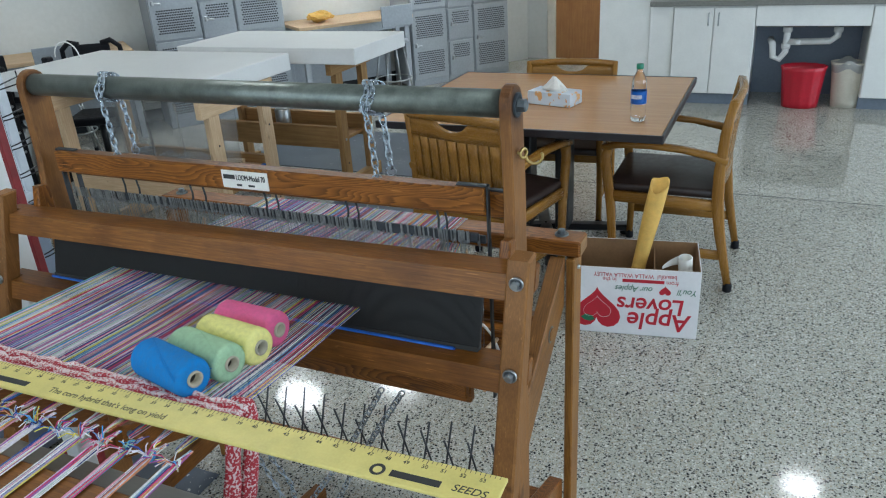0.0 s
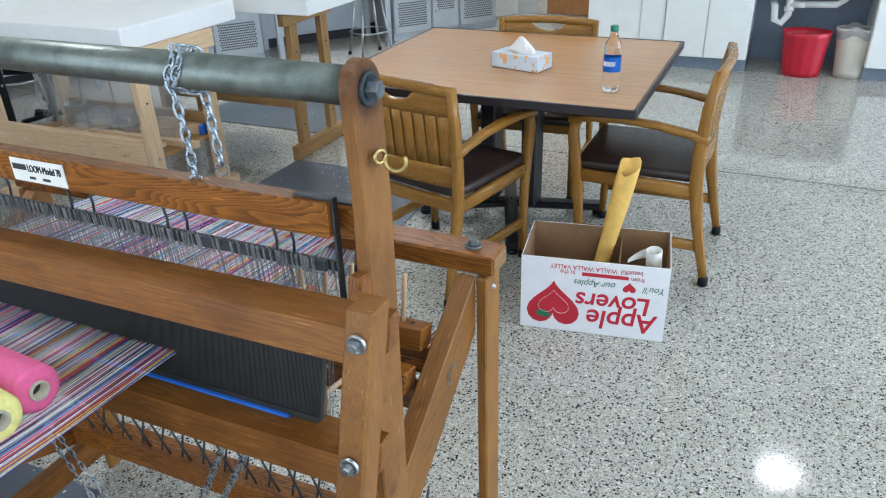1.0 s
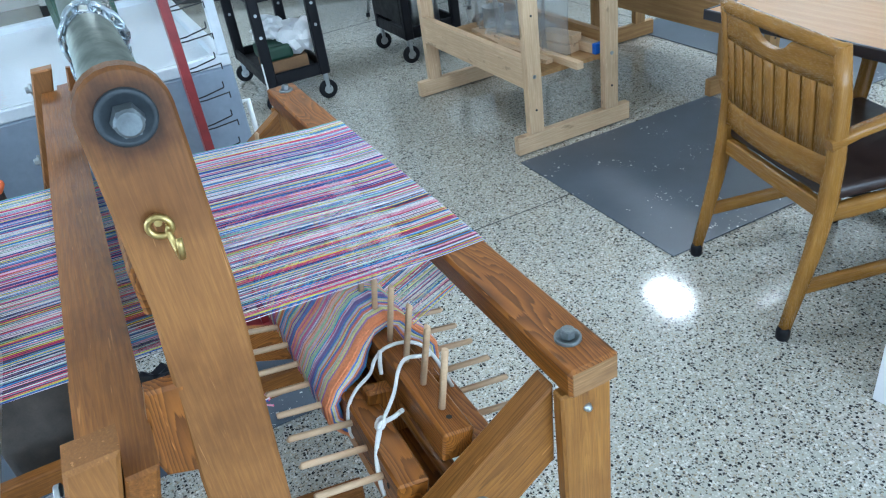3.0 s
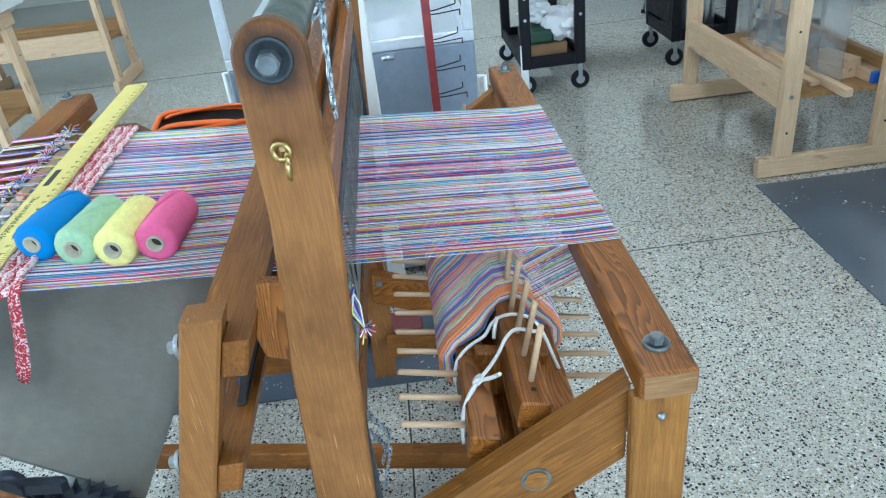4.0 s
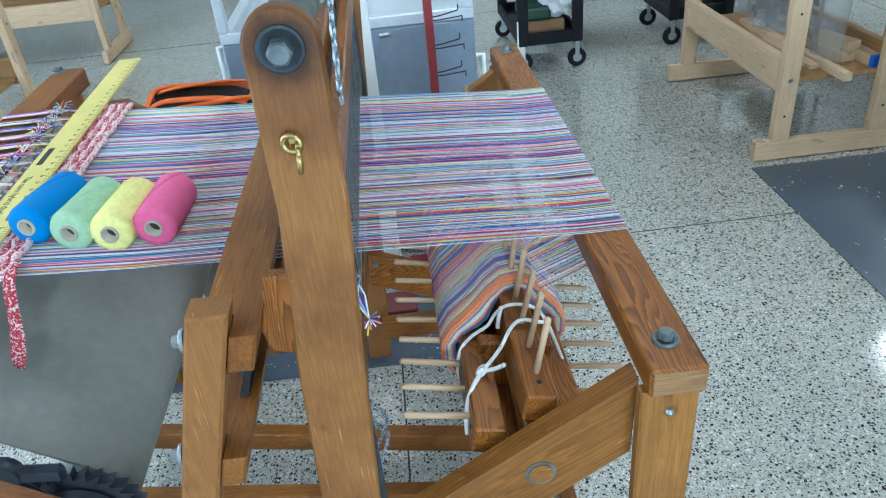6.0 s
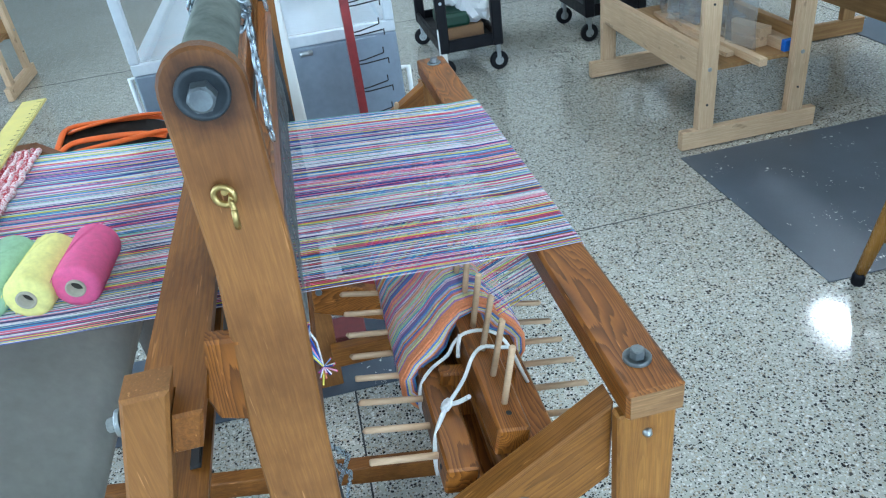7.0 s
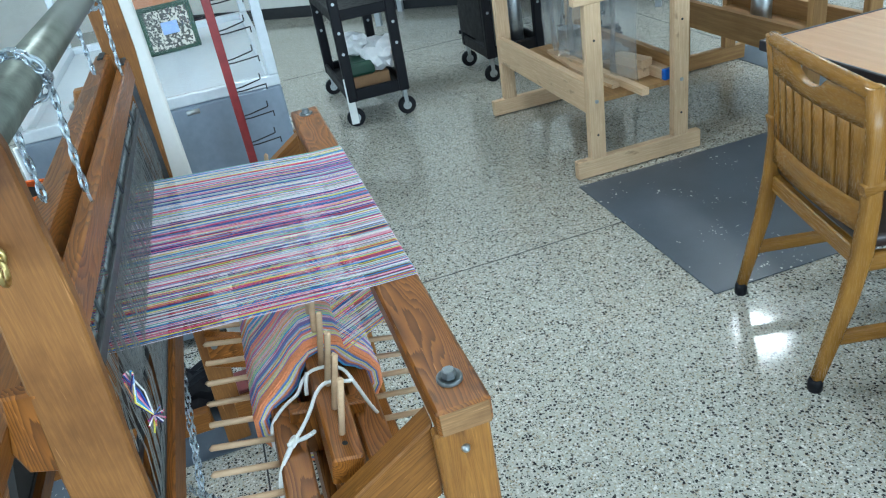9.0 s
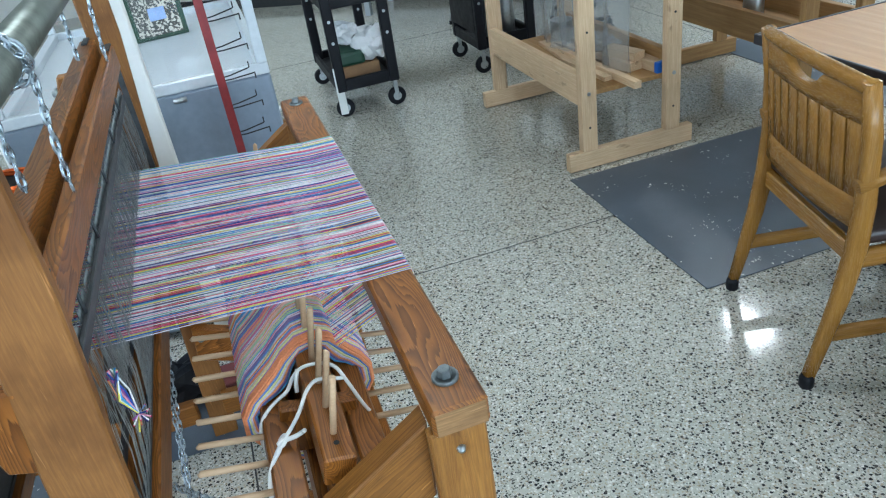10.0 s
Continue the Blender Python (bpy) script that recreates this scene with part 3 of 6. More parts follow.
def side_frame(side):
    round_post(side)
    a, b = ex(side, 0.577), ex(side, 0.597)
    # back leg and front leg
    for y0, y1, top, n in ((1.833, 1.902, 0.883, "back_leg"), (0.772, 0.838, 0.925, "front_leg")):
        bm = B()
        box(bm, (min(a, b), y0, 0.0), (max(a, b), y1, top), bevel=0.003)
        wpart(n, bm, FIRL[2], loom)
        bm = B()
        lathe(bm, [(0.0, 0.006), (0.004, 0.005), (0.006, 0.0), (0.006, -0.002)], (ex(side, 0.597), (y0 + y1) / 2, 0.852), 0, 12) if side > 0 else tube(bm, [(ex(side, 0.597), (y0 + y1) / 2, 0.852), (ex(side, 0.602), (y0 + y1) / 2, 0.852)], 0.006, 12)
        wpart("stud", bm, ZINC, loom)
    # braces between posts and legs
    x = ex(side, 0.557)
    bm = B()
    o, i = ex(side, 0.575), ex(side, 0.538)
    prism(bm, [(1.510, 0.667), (1.838, 0.884), (1.8335, 0.766), (1.502, 0.535)], 0, min(o, i), max(o, i), 0.003)
    br = wpart("brace", bm, BRACEW[1], loom)
    bm = B()
    prism(bm, [(1.438, 0.545), (0.950, 0.910), (0.839, 0.910), (0.839, 0.862), (1.432, 0.425)], 0, min(o, i), max(o, i), 0.003)
    wpart("brace", bm, BRACEW[-1], loom)
    bm = B()
    tube(bm, [(ex(side, 0.5755), 1.72, 0.751), (ex(side, 0.5765), 1.72, 0.751)], 0.0195, 20)
    part("axle_recess", bm, BOLTG, br)
    bm = B()
    tube(bm, [(ex(side, 0.576), 1.72, 0.751), (ex(side, 0.5785), 1.72, 0.751)], 0.0150, 16); tube(bm, [(ex(side, 0.5785), 1.72, 0.751), (ex(side, 0.5790), 1.72, 0.751)], 0.006, 6)
    part("axle_end", bm, FIRL[1], br)
    # low braces from the posts to the back feet
    bm = B()
    prism(bm, [(1.462, 0.405), (1.833, 0.250), (1.833, 0.150), (1.452, 0.305)], 0, min(o, i), max(o, i), 0.003)
    low = wpart("low_brace", bm, FIRD[1], loom)
    bm = B(); hx = ex(side, 0.538 if side < 0 else 0.576); tube(bm, [(hx - 0.001, 1.478, 0.372), (hx + 0.006, 1.478, 0.372)], 0.009, 8)
    part("bolt", bm, BOLTG, low)
    # low side rails
    bm = B()
    box(bm, (min(o, i), 0.839, 0.10), (max(o, i), 1.40, 0.165), bevel=0.003)
    wpart("side_rail", bm, FIR[1], loom)
    bm = B()
    box(bm, (min(o, i), 1.47, 0.10), (max(o, i), 1.833, 0.165), bevel=0.003)
    wpart("side_rail", bm, FIR[1], loom)


for s in NX:
    side_frame(s)
# back beam, breast beam and low cross timbers
bm = B(); box(bm, (ex(-1, 0.608), 1.838, 0.886), (ex(1, 0.608), 1.905, 0.925), bevel=0.004)
wpart("back_beam", bm, FIRD[0], loom)
for s in NX:
    a, b = ex(s, 0.6075), ex(s, 0.6092)
    bm = B(); box(bm, (min(a, b), 1.8415, 0.8895), (max(a, b), 1.9015, 0.9215), bevel=0.0006)
    wpart("sawn_end", bm, ENDG, loom, "dull sawn end of the beam")
bm = B(); box(bm, (ex(-1, 0.658), 0.768, 0.926), (ex(1, 0.658), 0.840, 0.974), bevel=0.005)
wpart("breast_beam", bm, FIR[0], loom)
for s in NX:
    hexbolt((ex(s, 0.557), 1.872, 0.925), 2, 1, 0.009, loom, "beam_bolt", 0.016, BOLTG)
    hexbolt((ex(s, 0.636), 0.786, 0.974), 2, 1, 0.009, loom, "beam_bolt", 0.016, BOLTG)
for y, z in ((1.86, 0.13), (0.805, 0.13)):
    bm = B(); box(bm, (ex(-1, 0.538), y - 0.018, z - 0.03), (ex(1, 0.538), y + 0.018, z + 0.03), bevel=0.003)
    wpart("cross_rail", bm, FIRD[0], loom)
bm = B(); box(bm, (ex(-1, 0.538), 1.73, 0.20), (ex(1, 0.538), 1.77, 0.262), bevel=0.003)
raddle = wpart("peg_rail", bm, FIRD[0], loom)
for k in range(30):
    x = ex(-1, 0.47) + k * 0.0325
    lean = 0.022 if k % 2 else -0.022
    bm = B(); tube(bm, [(x, 1.75, 0.255), (x + lean * 0.7, 1.75 + lean * 1.3, 0.395 + 0.012 * math.sin(k * 2.3))], 0.0028, 7)
    part("iron_peg", bm, IRON, raddle)
# pipe over the castle
bm = B(); tube(bm, [(ex(-1, 0.5565), 1.5085, 1.3135), (ex(1, 0.5565), 1.5085, 1.3135)], 0.0238, 28)
wpart("top_pipe", bm, PIPE, loom, "dull galvanised steel pipe")


# chains
def chain(bm, pts, link=0.018, r=0.0021):
    """Oval links laid along a line, each turned a quarter against the last."""
    pts = [Vector(p) for p in pts]
    seglen = [(b - a).length for a, b in zip(pts, pts[1:])]
    total, s, k = sum(seglen), 0.0, 0
    while s < total:
        d, i = s, 0
        while i < len(seglen) - 1 and d > seglen[i]:
            d -= seglen[i]
            i += 1
        t = (pts[i + 1] - pts[i]).normalized()
        c = pts[i] + t * d
        u = t.orthogonal().normalized()
        v = t.cross(u)
        if k % 2:
            u, v = v, u
        a = math.radians(25)
        u2 = math.cos(a) * u + math.sin(a) * v
        tube(bm, [c + t * (link * 0.72) * math.cos(q) + u2 * (link * 0.34) * math.sin(q) for q in [2 * math.pi * j / 10 for j in range(10)]], r, 5, True)
        s += link
        k += 1


def ring_round_pipe(x):
    return [(x + 0.006 * math.sin(3 * a), 1.5085 + 0.0275 * math.cos(a), 1.3135 + 0.0275 * math.sin(a)) for a in [2 * math.pi * j / 16 for j in range(17)]]


for x in (-0.628, -1.268):
    bm = B(); chain(bm, ring_round_pipe(x), 0.0150, 0.0019); chain(bm, ring_round_pipe(x + 0.012), 0.0150, 0.0019)
    wpart("pipe_chain", bm, CHAINM, loom, "bright zinc chain wound round the pipe")
    for y0, y1, dx in ((1.483, 1.482, 0.012), (1.536, 1.530, 0.016)):
        bm = B(); chain(bm, [(x, y0, 1.300), (x + dx * 0.6, (y0 + y1) / 2, 1.25), (x + dx, y1, 1.180)], 0.0165, 0.0021)
        tube(bm, [Vector((x + dx, y1, 1.170)) + 0.009 * Vector((math.cos(q), 0.3 * math.cos(q), math.sin(q))) for q in [2 * math.pi * j / 12 for j in range(12)]], 0.0015, 6, True)
        wpart("hanging_chain", bm, CHAINM, loom)


# harnesses: timber bar, iron frame, wire heddles
def harness(y0, y1, dz):
    ym = (y0 + y1) / 2
    yl = 1.454 if dz > -0.02 else 1.479
    out = 0.528 if dz > -0.02 else 0.5515
    bm = B(); box(bm, (ex(-1, 0.505), y0, 1.134 + dz), (ex(1, out), y1, 1.182 + dz), bevel=0.003)
    h = wpart("harness_bar", bm, FIRD[0], loom)
    for s in NX:
        bm = B()
        xe = ex(s, out + 0.0003 if s > 0 else 0.5055)
        box(bm, (xe, ym - 0.006, 0.745 + dz) if s > 0 else (xe - 0.004, ym - 0.006, 0.745 + dz), (xe + 0.004, ym + 0.006, 1.186 + dz) if s > 0 else (xe, ym + 0.006, 1.186 + dz), bevel=0.001)
        box(bm, (xe - 0.055 if s > 0 else xe - 0.004, ym - 0.006, 1.1822 + dz), (xe + 0.004 if s > 0 else xe + 0.055, ym + 0.006, 1.186 + dz), bevel=0.001)
        part("iron_strap", bm, IRON, h, "dark iron strap")
    for z in (1.085, 0.812):
        bm = B(); box(bm, (ex(-1, 0.44), (ym if z > 1 else yl + 0.011) - 0.003, z - 0.008 + dz), (ex(1, 0.51), (ym if z > 1 else yl + 0.011) + 0.003, z + 0.008 + dz), bevel=0.001)
        part("heddle_rod", bm, IRON, h)
    bm = B(); box(bm, (ex(-1, 0.415), yl, 0.738 + dz), (ex(1, 0.48), yl + 0.021, 0.792 + dz), bevel=0.003)
    part("lower_bar", bm, FIRD[0], h)
    for k in range(5):
        x = ex(-1, 0.33) + k * 0.19
        bm = B(); tube(bm, [(x, ym, 1.135 + dz), (x + 0.004, ym, 1.11 + dz), (x, ym, 1.08 + dz)], 0.0022, 6)
        part("rod_hook", bm, IRON, h)
    bm = B()
    rnd = random.Random(int(y0 * 1000))
    xs = [-1.245 + 0.62 * (k + 0.5 + rnd.uniform(-0.4, 0.4)) / 150 for k in range(150)]
    xs += [rnd.uniform(-0.60, -0.43) for _ in range(40)] + [rnd.uniform(-1.41, -1.26) for _ in range(50)]
    for x in xs:
        j = rnd.uniform(-0.004, 0.004)
        tube(bm, [(x + j, ym - 0.004, 1.094 + dz), (x + j * 0.5, ym + rnd.uniform(-0.002, 0.002), 1.0 + dz), (x, ym, 0.945 + dz), (x - j * 0.6, ym - 0.01, 0.87 + dz), (x + j, yl + 0.011, 0.80 + dz)], 0.00046, 3, cap=False)
        tube(bm, [(x + j, ym - 0.006, 1.075 + dz), (x + j, ym - 0.007, 1.098 + dz)], 0.0011, 3, cap=False)
    ob = part("heddle_set", bm, WIRE, h, "dense dark wire heddles")
    ob["kind"] = "stuff"
    return h


h1 = harness(1.4665, 1.4975, -0.008)
h2 = harness(1.508, 1.528, -0.028)
# maker's plate on the front bar
bm = B(); box(bm, (-0.963, 1.4640, 1.131), (-0.851, 1.4663, 1.168), bevel=0.0008)
plate = part("maker_plate", bm, PAPER, h1, "cream paper plate with dark print")
TF = Matrix.Rotation(radians(90), 4, "X")
lettering("LOOM-Model 70", 0.0165, pose(-0.892, 1.4633, 1.154) @ TF, INKDARK, plate, stretch=0.60)
for a, b, z0, z1 in ((-0.958, -0.930, 1.1505, 1.1595), (-0.927, -0.915, 1.137, 1.141), (-0.899, -0.884, 1.137, 1.141)):
    bm = B(); box(bm, (a, 1.4630, z0), (b, 1.4639, z1))
    part("print_bar", bm, INKDARK, plate)


# beater: two swords, two rails, reed
def by(z):
    """Front face of the swords; the beater leans back against the stops."""
    return 1.382 - (1.10 - z) * 0.28


bt = -math.atan(0.28)
for s in NX:
    bm = B()
    a, b = ex(s, 0.598), ex(s, 0.637)
    prism(bm, [(by(0.12), 0.12), (by(1.091), 1.091), (by(1.091) + 0.041, 1.091), (by(0.12) + 0.042, 0.12)], 0, min(a, b), max(a, b), 0.0035)
    wpart("beater_sword", bm, POSTW, loom)
    for z in (1.055, 0.905):
        hexbolt((ex(s, 0.618), by(z) - 0.0005, z), 1, -1, 0.0075, loom, "beater_bolt", 0.0125)


def lean_rail(name, z0, z1, y_off, depth, x0, x1, mat):
    bm = B()
    prism(bm, [(by(z0) + y_off, z0), (by(z1) + y_off, z1), (by(z1) + y_off + depth, z1), (by(z0) + y_off + depth, z0)], 0, x0, x1, 0.0035)
    return wpart(name, bm, mat, loom)


def notched_rail(z0, z1, depth, sag):
    """A rail let in behind the swords and standing forward between them; its far end hangs lower."""
    bm = B()
    for y_off, d, w in ((0.0425, depth - 0.0425, 0.637), (0.010, 0.033, 0.5965)):
        prism(bm, [(by(z0) + y_off, z0), (by(z1) + y_off, z1), (by(z1) + y_off + d, z1), (by(z0) + y_off + d, z0)], 0, ex(-1, w), ex(1, w), 0.003 if w > 0.6 else 0.0)
    for v in bm.verts:
        v.co.z -= sag * (ex(1, 0.637) - v.co.x) / 1.274
    return wpart("beater_rail", bm, FIR[0], loom)


notched_rail(1.021, 1.0635, 0.0690, 0.018)
notched_rail(0.866, 0.905, 0.0690, 0.008)
reed = lean_rail("reed_frame", 0.906, 0.914, 0.048, 0.012, ex(-1, 0.50), ex(1, 0.545), REED)
lean_rail("reed_cap", 1.016, 1.0255, 0.048, 0.012, ex(-1, 0.50), ex(1, 0.545), REED)
lean_rail("blue_tape", 0.9055, 0.909, 0.0425, 0.004, ex(-1, 0.50), ex(1, 0.50), BLUETAPE)
V, F = [], []
for k in range(520):
    x = ex(-1, 0.495) + k * 0.002
    n = len(V)
    for z in (0.91, 1.02):
        for dx in (-0.00065, 0.00065):
            for dy in (0.050, 0.058):
                V.append((x + dx, by(z) + dy, z))
    F += [tuple(n + i for i in f) for f in ((0, 1, 5, 4), (2, 6, 7, 3), (0, 4, 6, 2), (1, 3, 7, 5))]
me = bpy.data.meshes.new("reed_comb")
me.from_pydata(V, [], F)
me.materials.append(REED)
ob = tagged(new("reed_comb", me), kind="stuff")
ob.parent = reed

# warp beam: four bars with pegs about an axle, wound with yarn
AY, AZ, TILT = 1.72, 0.751, radians(11)
axle = B(); tube(axle, [(ex(-1, 0.56), AY, AZ), (ex(1, 0.56), AY, AZ)], 0.012, 12)
wbeam = wpart("warp_beam", axle, FIRD[0], loom, "four-bar wooden warp beam with birch pegs")


def polar(ang, r):
    """Point about the axle; 0 is up, positive turns to the back."""
    return Vector((0, AY + r * math.sin(ang), AZ + r * math.cos(ang)))


for q in range(4):
    ang = TILT + q * math.pi / 2
    d = Vector((0, math.sin(ang), math.cos(ang)))
    c = polar(ang, 0.058)
    bm = B(); beam(bm, (ex(-1, 0.525), c.y, c.z), (ex(1, 0.525), c.y, c.z), 0.042, 0.042, tuple(d), 0.003)
    bar = part("beam_bar", bm, FIRD[0], wbeam)
    for k in range(17):
        x = ex(1, 0.478) - k * 0.0535
        bm = B(); tube(bm, [Vector((x, 0, 0)) + polar(ang, 0.075), Vector((x, 0, 0)) + polar(ang + 0.02 * math.sin(7.3 * k + 2.1 * q), 0.165), Vector((x, 0, 0)) + polar(ang, 0.167)], [0.0046, 0.0046, 0.0034], 8)
        part("peg", bm, DOWEL, bar)
    bm = B(); hb = polar(ang, 0.0795)
    tube(bm, [(ex(1, 0.497), hb.y, hb.z), (ex(1, 0.497), hb.y + d.y * 0.0005, hb.z + d.z * 0.0005)], 0.004, 8)
    part("peg_hole", bm, DARK, bar)
for a, b in ((0, 1), (2, 3)):
    for s in NX:
        bm = B(); box(bm, (ex(s, 0.36) - 0.012, AY - 0.055, AZ - 0.04), (ex(s, 0.36) + 0.012, AY + 0.055, AZ + 0.04), Matrix.Translation((0, AY, AZ)) @ Matrix.Rotation(-TILT + a, 4, "X") @ Matrix.Translation((0, -AY, -AZ)), 0.003)
        if a == 0:
            part("spider_board", bm, FIRD[2], wbeam)
        else:
            bm.free()
bm = B()
rr = random.Random(3)
N = 260
ink, left = 0, 0
for k in range(N):
    x = -1.237 + 0.612 * (k + 0.5) / N
    pts = []
    for j in range(24):
        a = 2 * math.pi * j / 24
        r = 0.0945 + 0.009 * math.cos(4 * (a - TILT)) + rr.uniform(-0.0008, 0.0008)
        p = polar(a, r)
        pts.append((x - 0.034 * math.sin(a + 0.15), p.y, p.z))
    if left <= 0:
        ink, left = rr.choice([q for q in range(12) if q != ink]), rr.choice((1, 1, 1, 2, 2, 3))
    left -= 1
    tube(bm, pts, 0.00195, 5, True, ink=ink if k < N - 6 else 1)
for k in range(7):
    for x, sg in ((-0.626, 1), (-1.236, -1)):
        pts = []
        for j in range(24):
            a = 2 * math.pi * j / 24
            p = polar(a, 0.0915 - 0.0035 * k + (0.009 + 0.001 * k) * math.cos(4 * (a - TILT)))
            pts.append((x + sg * (0.003 - 0.0012 * k) - 0.034 * math.sin(a + 0.15), p.y, p.z))
        tube(bm, pts, 0.0026, 5, True, ink=(1, 0, 7, 8, 1, 4, 6)[k])
ob = part("wound_yarn", bm, ROLL, wbeam, "many-coloured cotton yarn wound on the beam")
ob["kind"] = "stuff"

# cloth beam with ratchet and the grey apron over it
CY, CZ = 1.066, 0.622
bm = B(); tube(bm, [(ex(-1, 0.52), CY, CZ), (ex(1, 0.52), CY, CZ)], 0.013, 12)
cbeam = wpart("cloth_beam", bm, IRON, loom)
bm = B()
path = [(0.842, 0.915), (0.890, 0.846), (0.945, 0.791)] + [(CY + 0.066 * math.sin(a), CZ + 0.066 * math.cos(a)) for a in [0.64 + 0.26 * j for j in range(14)]]
outline = [(y, z) for y, z in path] + [(y - 0.003, z - 0.003) for y, z in reversed(path)]
prism(bm, outline, 0, ex(-1, 0.40), ex(1, 0.405))
for f in bm.faces:
    f.smooth = len(f.verts) == 4
part("apron", bm, APRON, cbeam, "smooth grey vinyl apron")
bm = B(); tube(bm, [(ex(-1, 0.40), CY, CZ), (ex(1, 0.404), CY, CZ)], 0.0615, 32)
part("drum", bm, APRON, cbeam)
bm = B()
teeth = []
for k in range(32):
    a0, a1 = 2 * math.pi * k / 32, 2 * math.pi * (k + 0.82) / 32
    teeth += [(CY + 0.084 * math.sin(a0), CZ + 0.084 * math.cos(a0)), (CY + 0.100 * math.sin(a1), CZ + 0.100 * math.cos(a1)), (CY + 0.084 * math.sin(a1 + 0.01), CZ + 0.084 * math.cos(a1 + 0.01))]
prism(bm, teeth, 0, -0.503, -0.486)
part("ratchet_wheel", bm, GREYPAINT, cbeam, "blue-grey cast toothed ratchet wheel")
bm = B(); tube(bm, [(-0.486, CY, CZ), (-0.482, CY, CZ)], 0.070, 28); tube(bm, [(-0.482, CY, CZ), (-0.466, CY, CZ)], 0.024, 16)
part("ratchet_hub", bm, GREYPAINT, cbeam)
bm = B(); beam(bm, (-0.476, 1.005, 0.745), (-0.476, 1.085, 0.735), 0.016, 0.030, bevel=0.006)
tube(bm, [(-0.486, 1.005, 0.745), (-0.464, 1.005, 0.745)], 0.024, 16)
beam(bm, (-0.470, 1.002, 0.745), (-0.470, 1.06, 0.672), 0.012, 0.026, bevel=0.005)
part("pawl", bm, GREYPAINT, cbeam)

# treadles
for x0, x1, z in ((-1.185, -1.045, 0.105), (-0.975, -0.87, 0.105)):
    bm = B(); beam(bm, (x0, 0.80, z + 0.01), (x1, 1.72, z - 0.02), 0.04, 0.055, bevel=0.003)
    wpart("treadle", bm, FIR[1], loom)
# chains from the harnesses to the treadles
for pts in ([(-0.588, 1.444, 0.726), (-0.68, 1.47, 0.58), (-0.775, 1.50, 0.42), (-0.90, 1.45, 0.16)], [(-0.635, 1.444, 0.724), (-0.72, 1.47, 0.58), (-0.82, 1.50, 0.42), (-1.0, 1.45, 0.16)],
            [(-1.20, 1.475, 0.735), (-1.092, 1.462, 0.60), (-1.00, 1.451, 0.50), (-0.91, 1.44, 0.40), (-0.875, 1.43, 0.14)], [(-1.16, 1.460, 0.735), (-1.075, 1.448, 0.57), (-0.985, 1.436, 0.45), (-0.93, 1.425, 0.37), (-0.90, 1.42, 0.14)]):
    bm = B(); chain(bm, pts, 0.017, 0.0016)
    wpart("treadle_chain", bm, CHAINM, loom)

# ---- the warp on the loom ----
bm = B()
rw = random.Random(11)
N = 292
order, ink = [], 0
while len(order) < N:
    ink = rw.choice([q for q in (0, 0, 1, 1, 2, 2, 3, 4, 4, 8, 5, 5, 6, 6, 7, 7, 8, 1, 11, 12, 12, 13, 13) if q != ink])
    order += [ink] * rw.choice((1, 1, 1, 1, 1, 2, 2))
for k in range(N):
    u = (k + 0.5) / N
    xf = -1.258 + 0.632 * u
    xb = -1.215 + 0.598 * u + rw.uniform(-0.0016, 0.0016)
    s = 0.003 if k % 2 else -0.002
    g = (round(u * 15 - 0.5) + 0.5) / 15
    xk = -1.262 + 0.640 * g
    j = rw.uniform(-0.0012, 0.0012)
    dz = rw.uniform(-0.0015, 0.0015)
    wob = rw.uniform(-0.0009, 0.0009)

    def at(y):
        u_ = min(1.0, max(0.0, (y - 1.30) / 0.542))
        return xf + (xb - xf) * u_ + wob * u_
    tube(bm, [(xk + (xf - xk) * 0.12, 0.925, 0.972 + rw.uniform(-0.003, 0.003)), (xf + j, 1.035, 0.9655), (at(1.20) - j, 1.20, 0.9535), (at(1.49), 1.49, 0.9425 + s),
              (at(1.70), 1.70, 0.9340 + s * 0.5 + dz * 0.5), (xb + wob, 1.842, 0.9275), (xb + wob, 1.904, 0.9268), (xb, 1.9068, 0.92), (xb, 1.9065, 0.888), (xb, 1.86, 0.872), (xb + j * 3, 1.775, 0.835)], 0.00058, 4, cap=False, ink=order[k])
warp = solid("warp", bm, WARP, "many-coloured striped cotton warp stretched over the loom", "warp", kind="stuff")

# tied ends in bunches over the breast beam
bm = B()
for g in range(16):
    xk = -1.262 + 0.640 * (g + 0.0) / 15
    for k in range(20):
        x = xk + rw.uniform(-0.0085, 0.0085)
        dz = rw.uniform(-0.004, 0.004)
        tube(bm, [(xk + rw.uniform(-0.003, 0.003), 0.93, 0.974), (x, 0.885, 0.978 + dz * 0.4), (x, 0.84, 0.9765 + abs(dz) * 0.5), (x, 0.777, 0.9765 + abs(dz) * 0.5), (x, 0.7665, 0.970), (x, 0.7640, 0.93), (x, 0.775, 0.885)], 0.0011, 4, cap=False, ink=rw.randrange(15))
    for k in range(16):
        a, l = rw.uniform(0, 6.28), rw.uniform(0.012, 0.034)
        p = Vector((xk + rw.uniform(-0.006, 0.006), 0.898, 0.978))
        q = p + Vector((l * math.cos(a), l * math.sin(a) * 0.9, rw.uniform(0.002, 0.016)))
        tube(bm, [p, (p + q) / 2 + Vector((0, 0, 0.006)), q], 0.0009, 4, cap=False, ink=rw.randrange(15))
    tube(bm, [Vector((xk, 0.900, 0.977)) + 0.0060 * Vector((math.cos(a), math.sin(a), 0.5 * math.sin(2 * a))) for a in [2 * math.pi * j / 8 for j in range(8)]], 0.0022, 5, True, ink=rw.randrange(15))
solid("warp_ties", bm, WARP, "bunches of warp ends knotted and tied over the breast beam", "warp ties", kind="stuff")

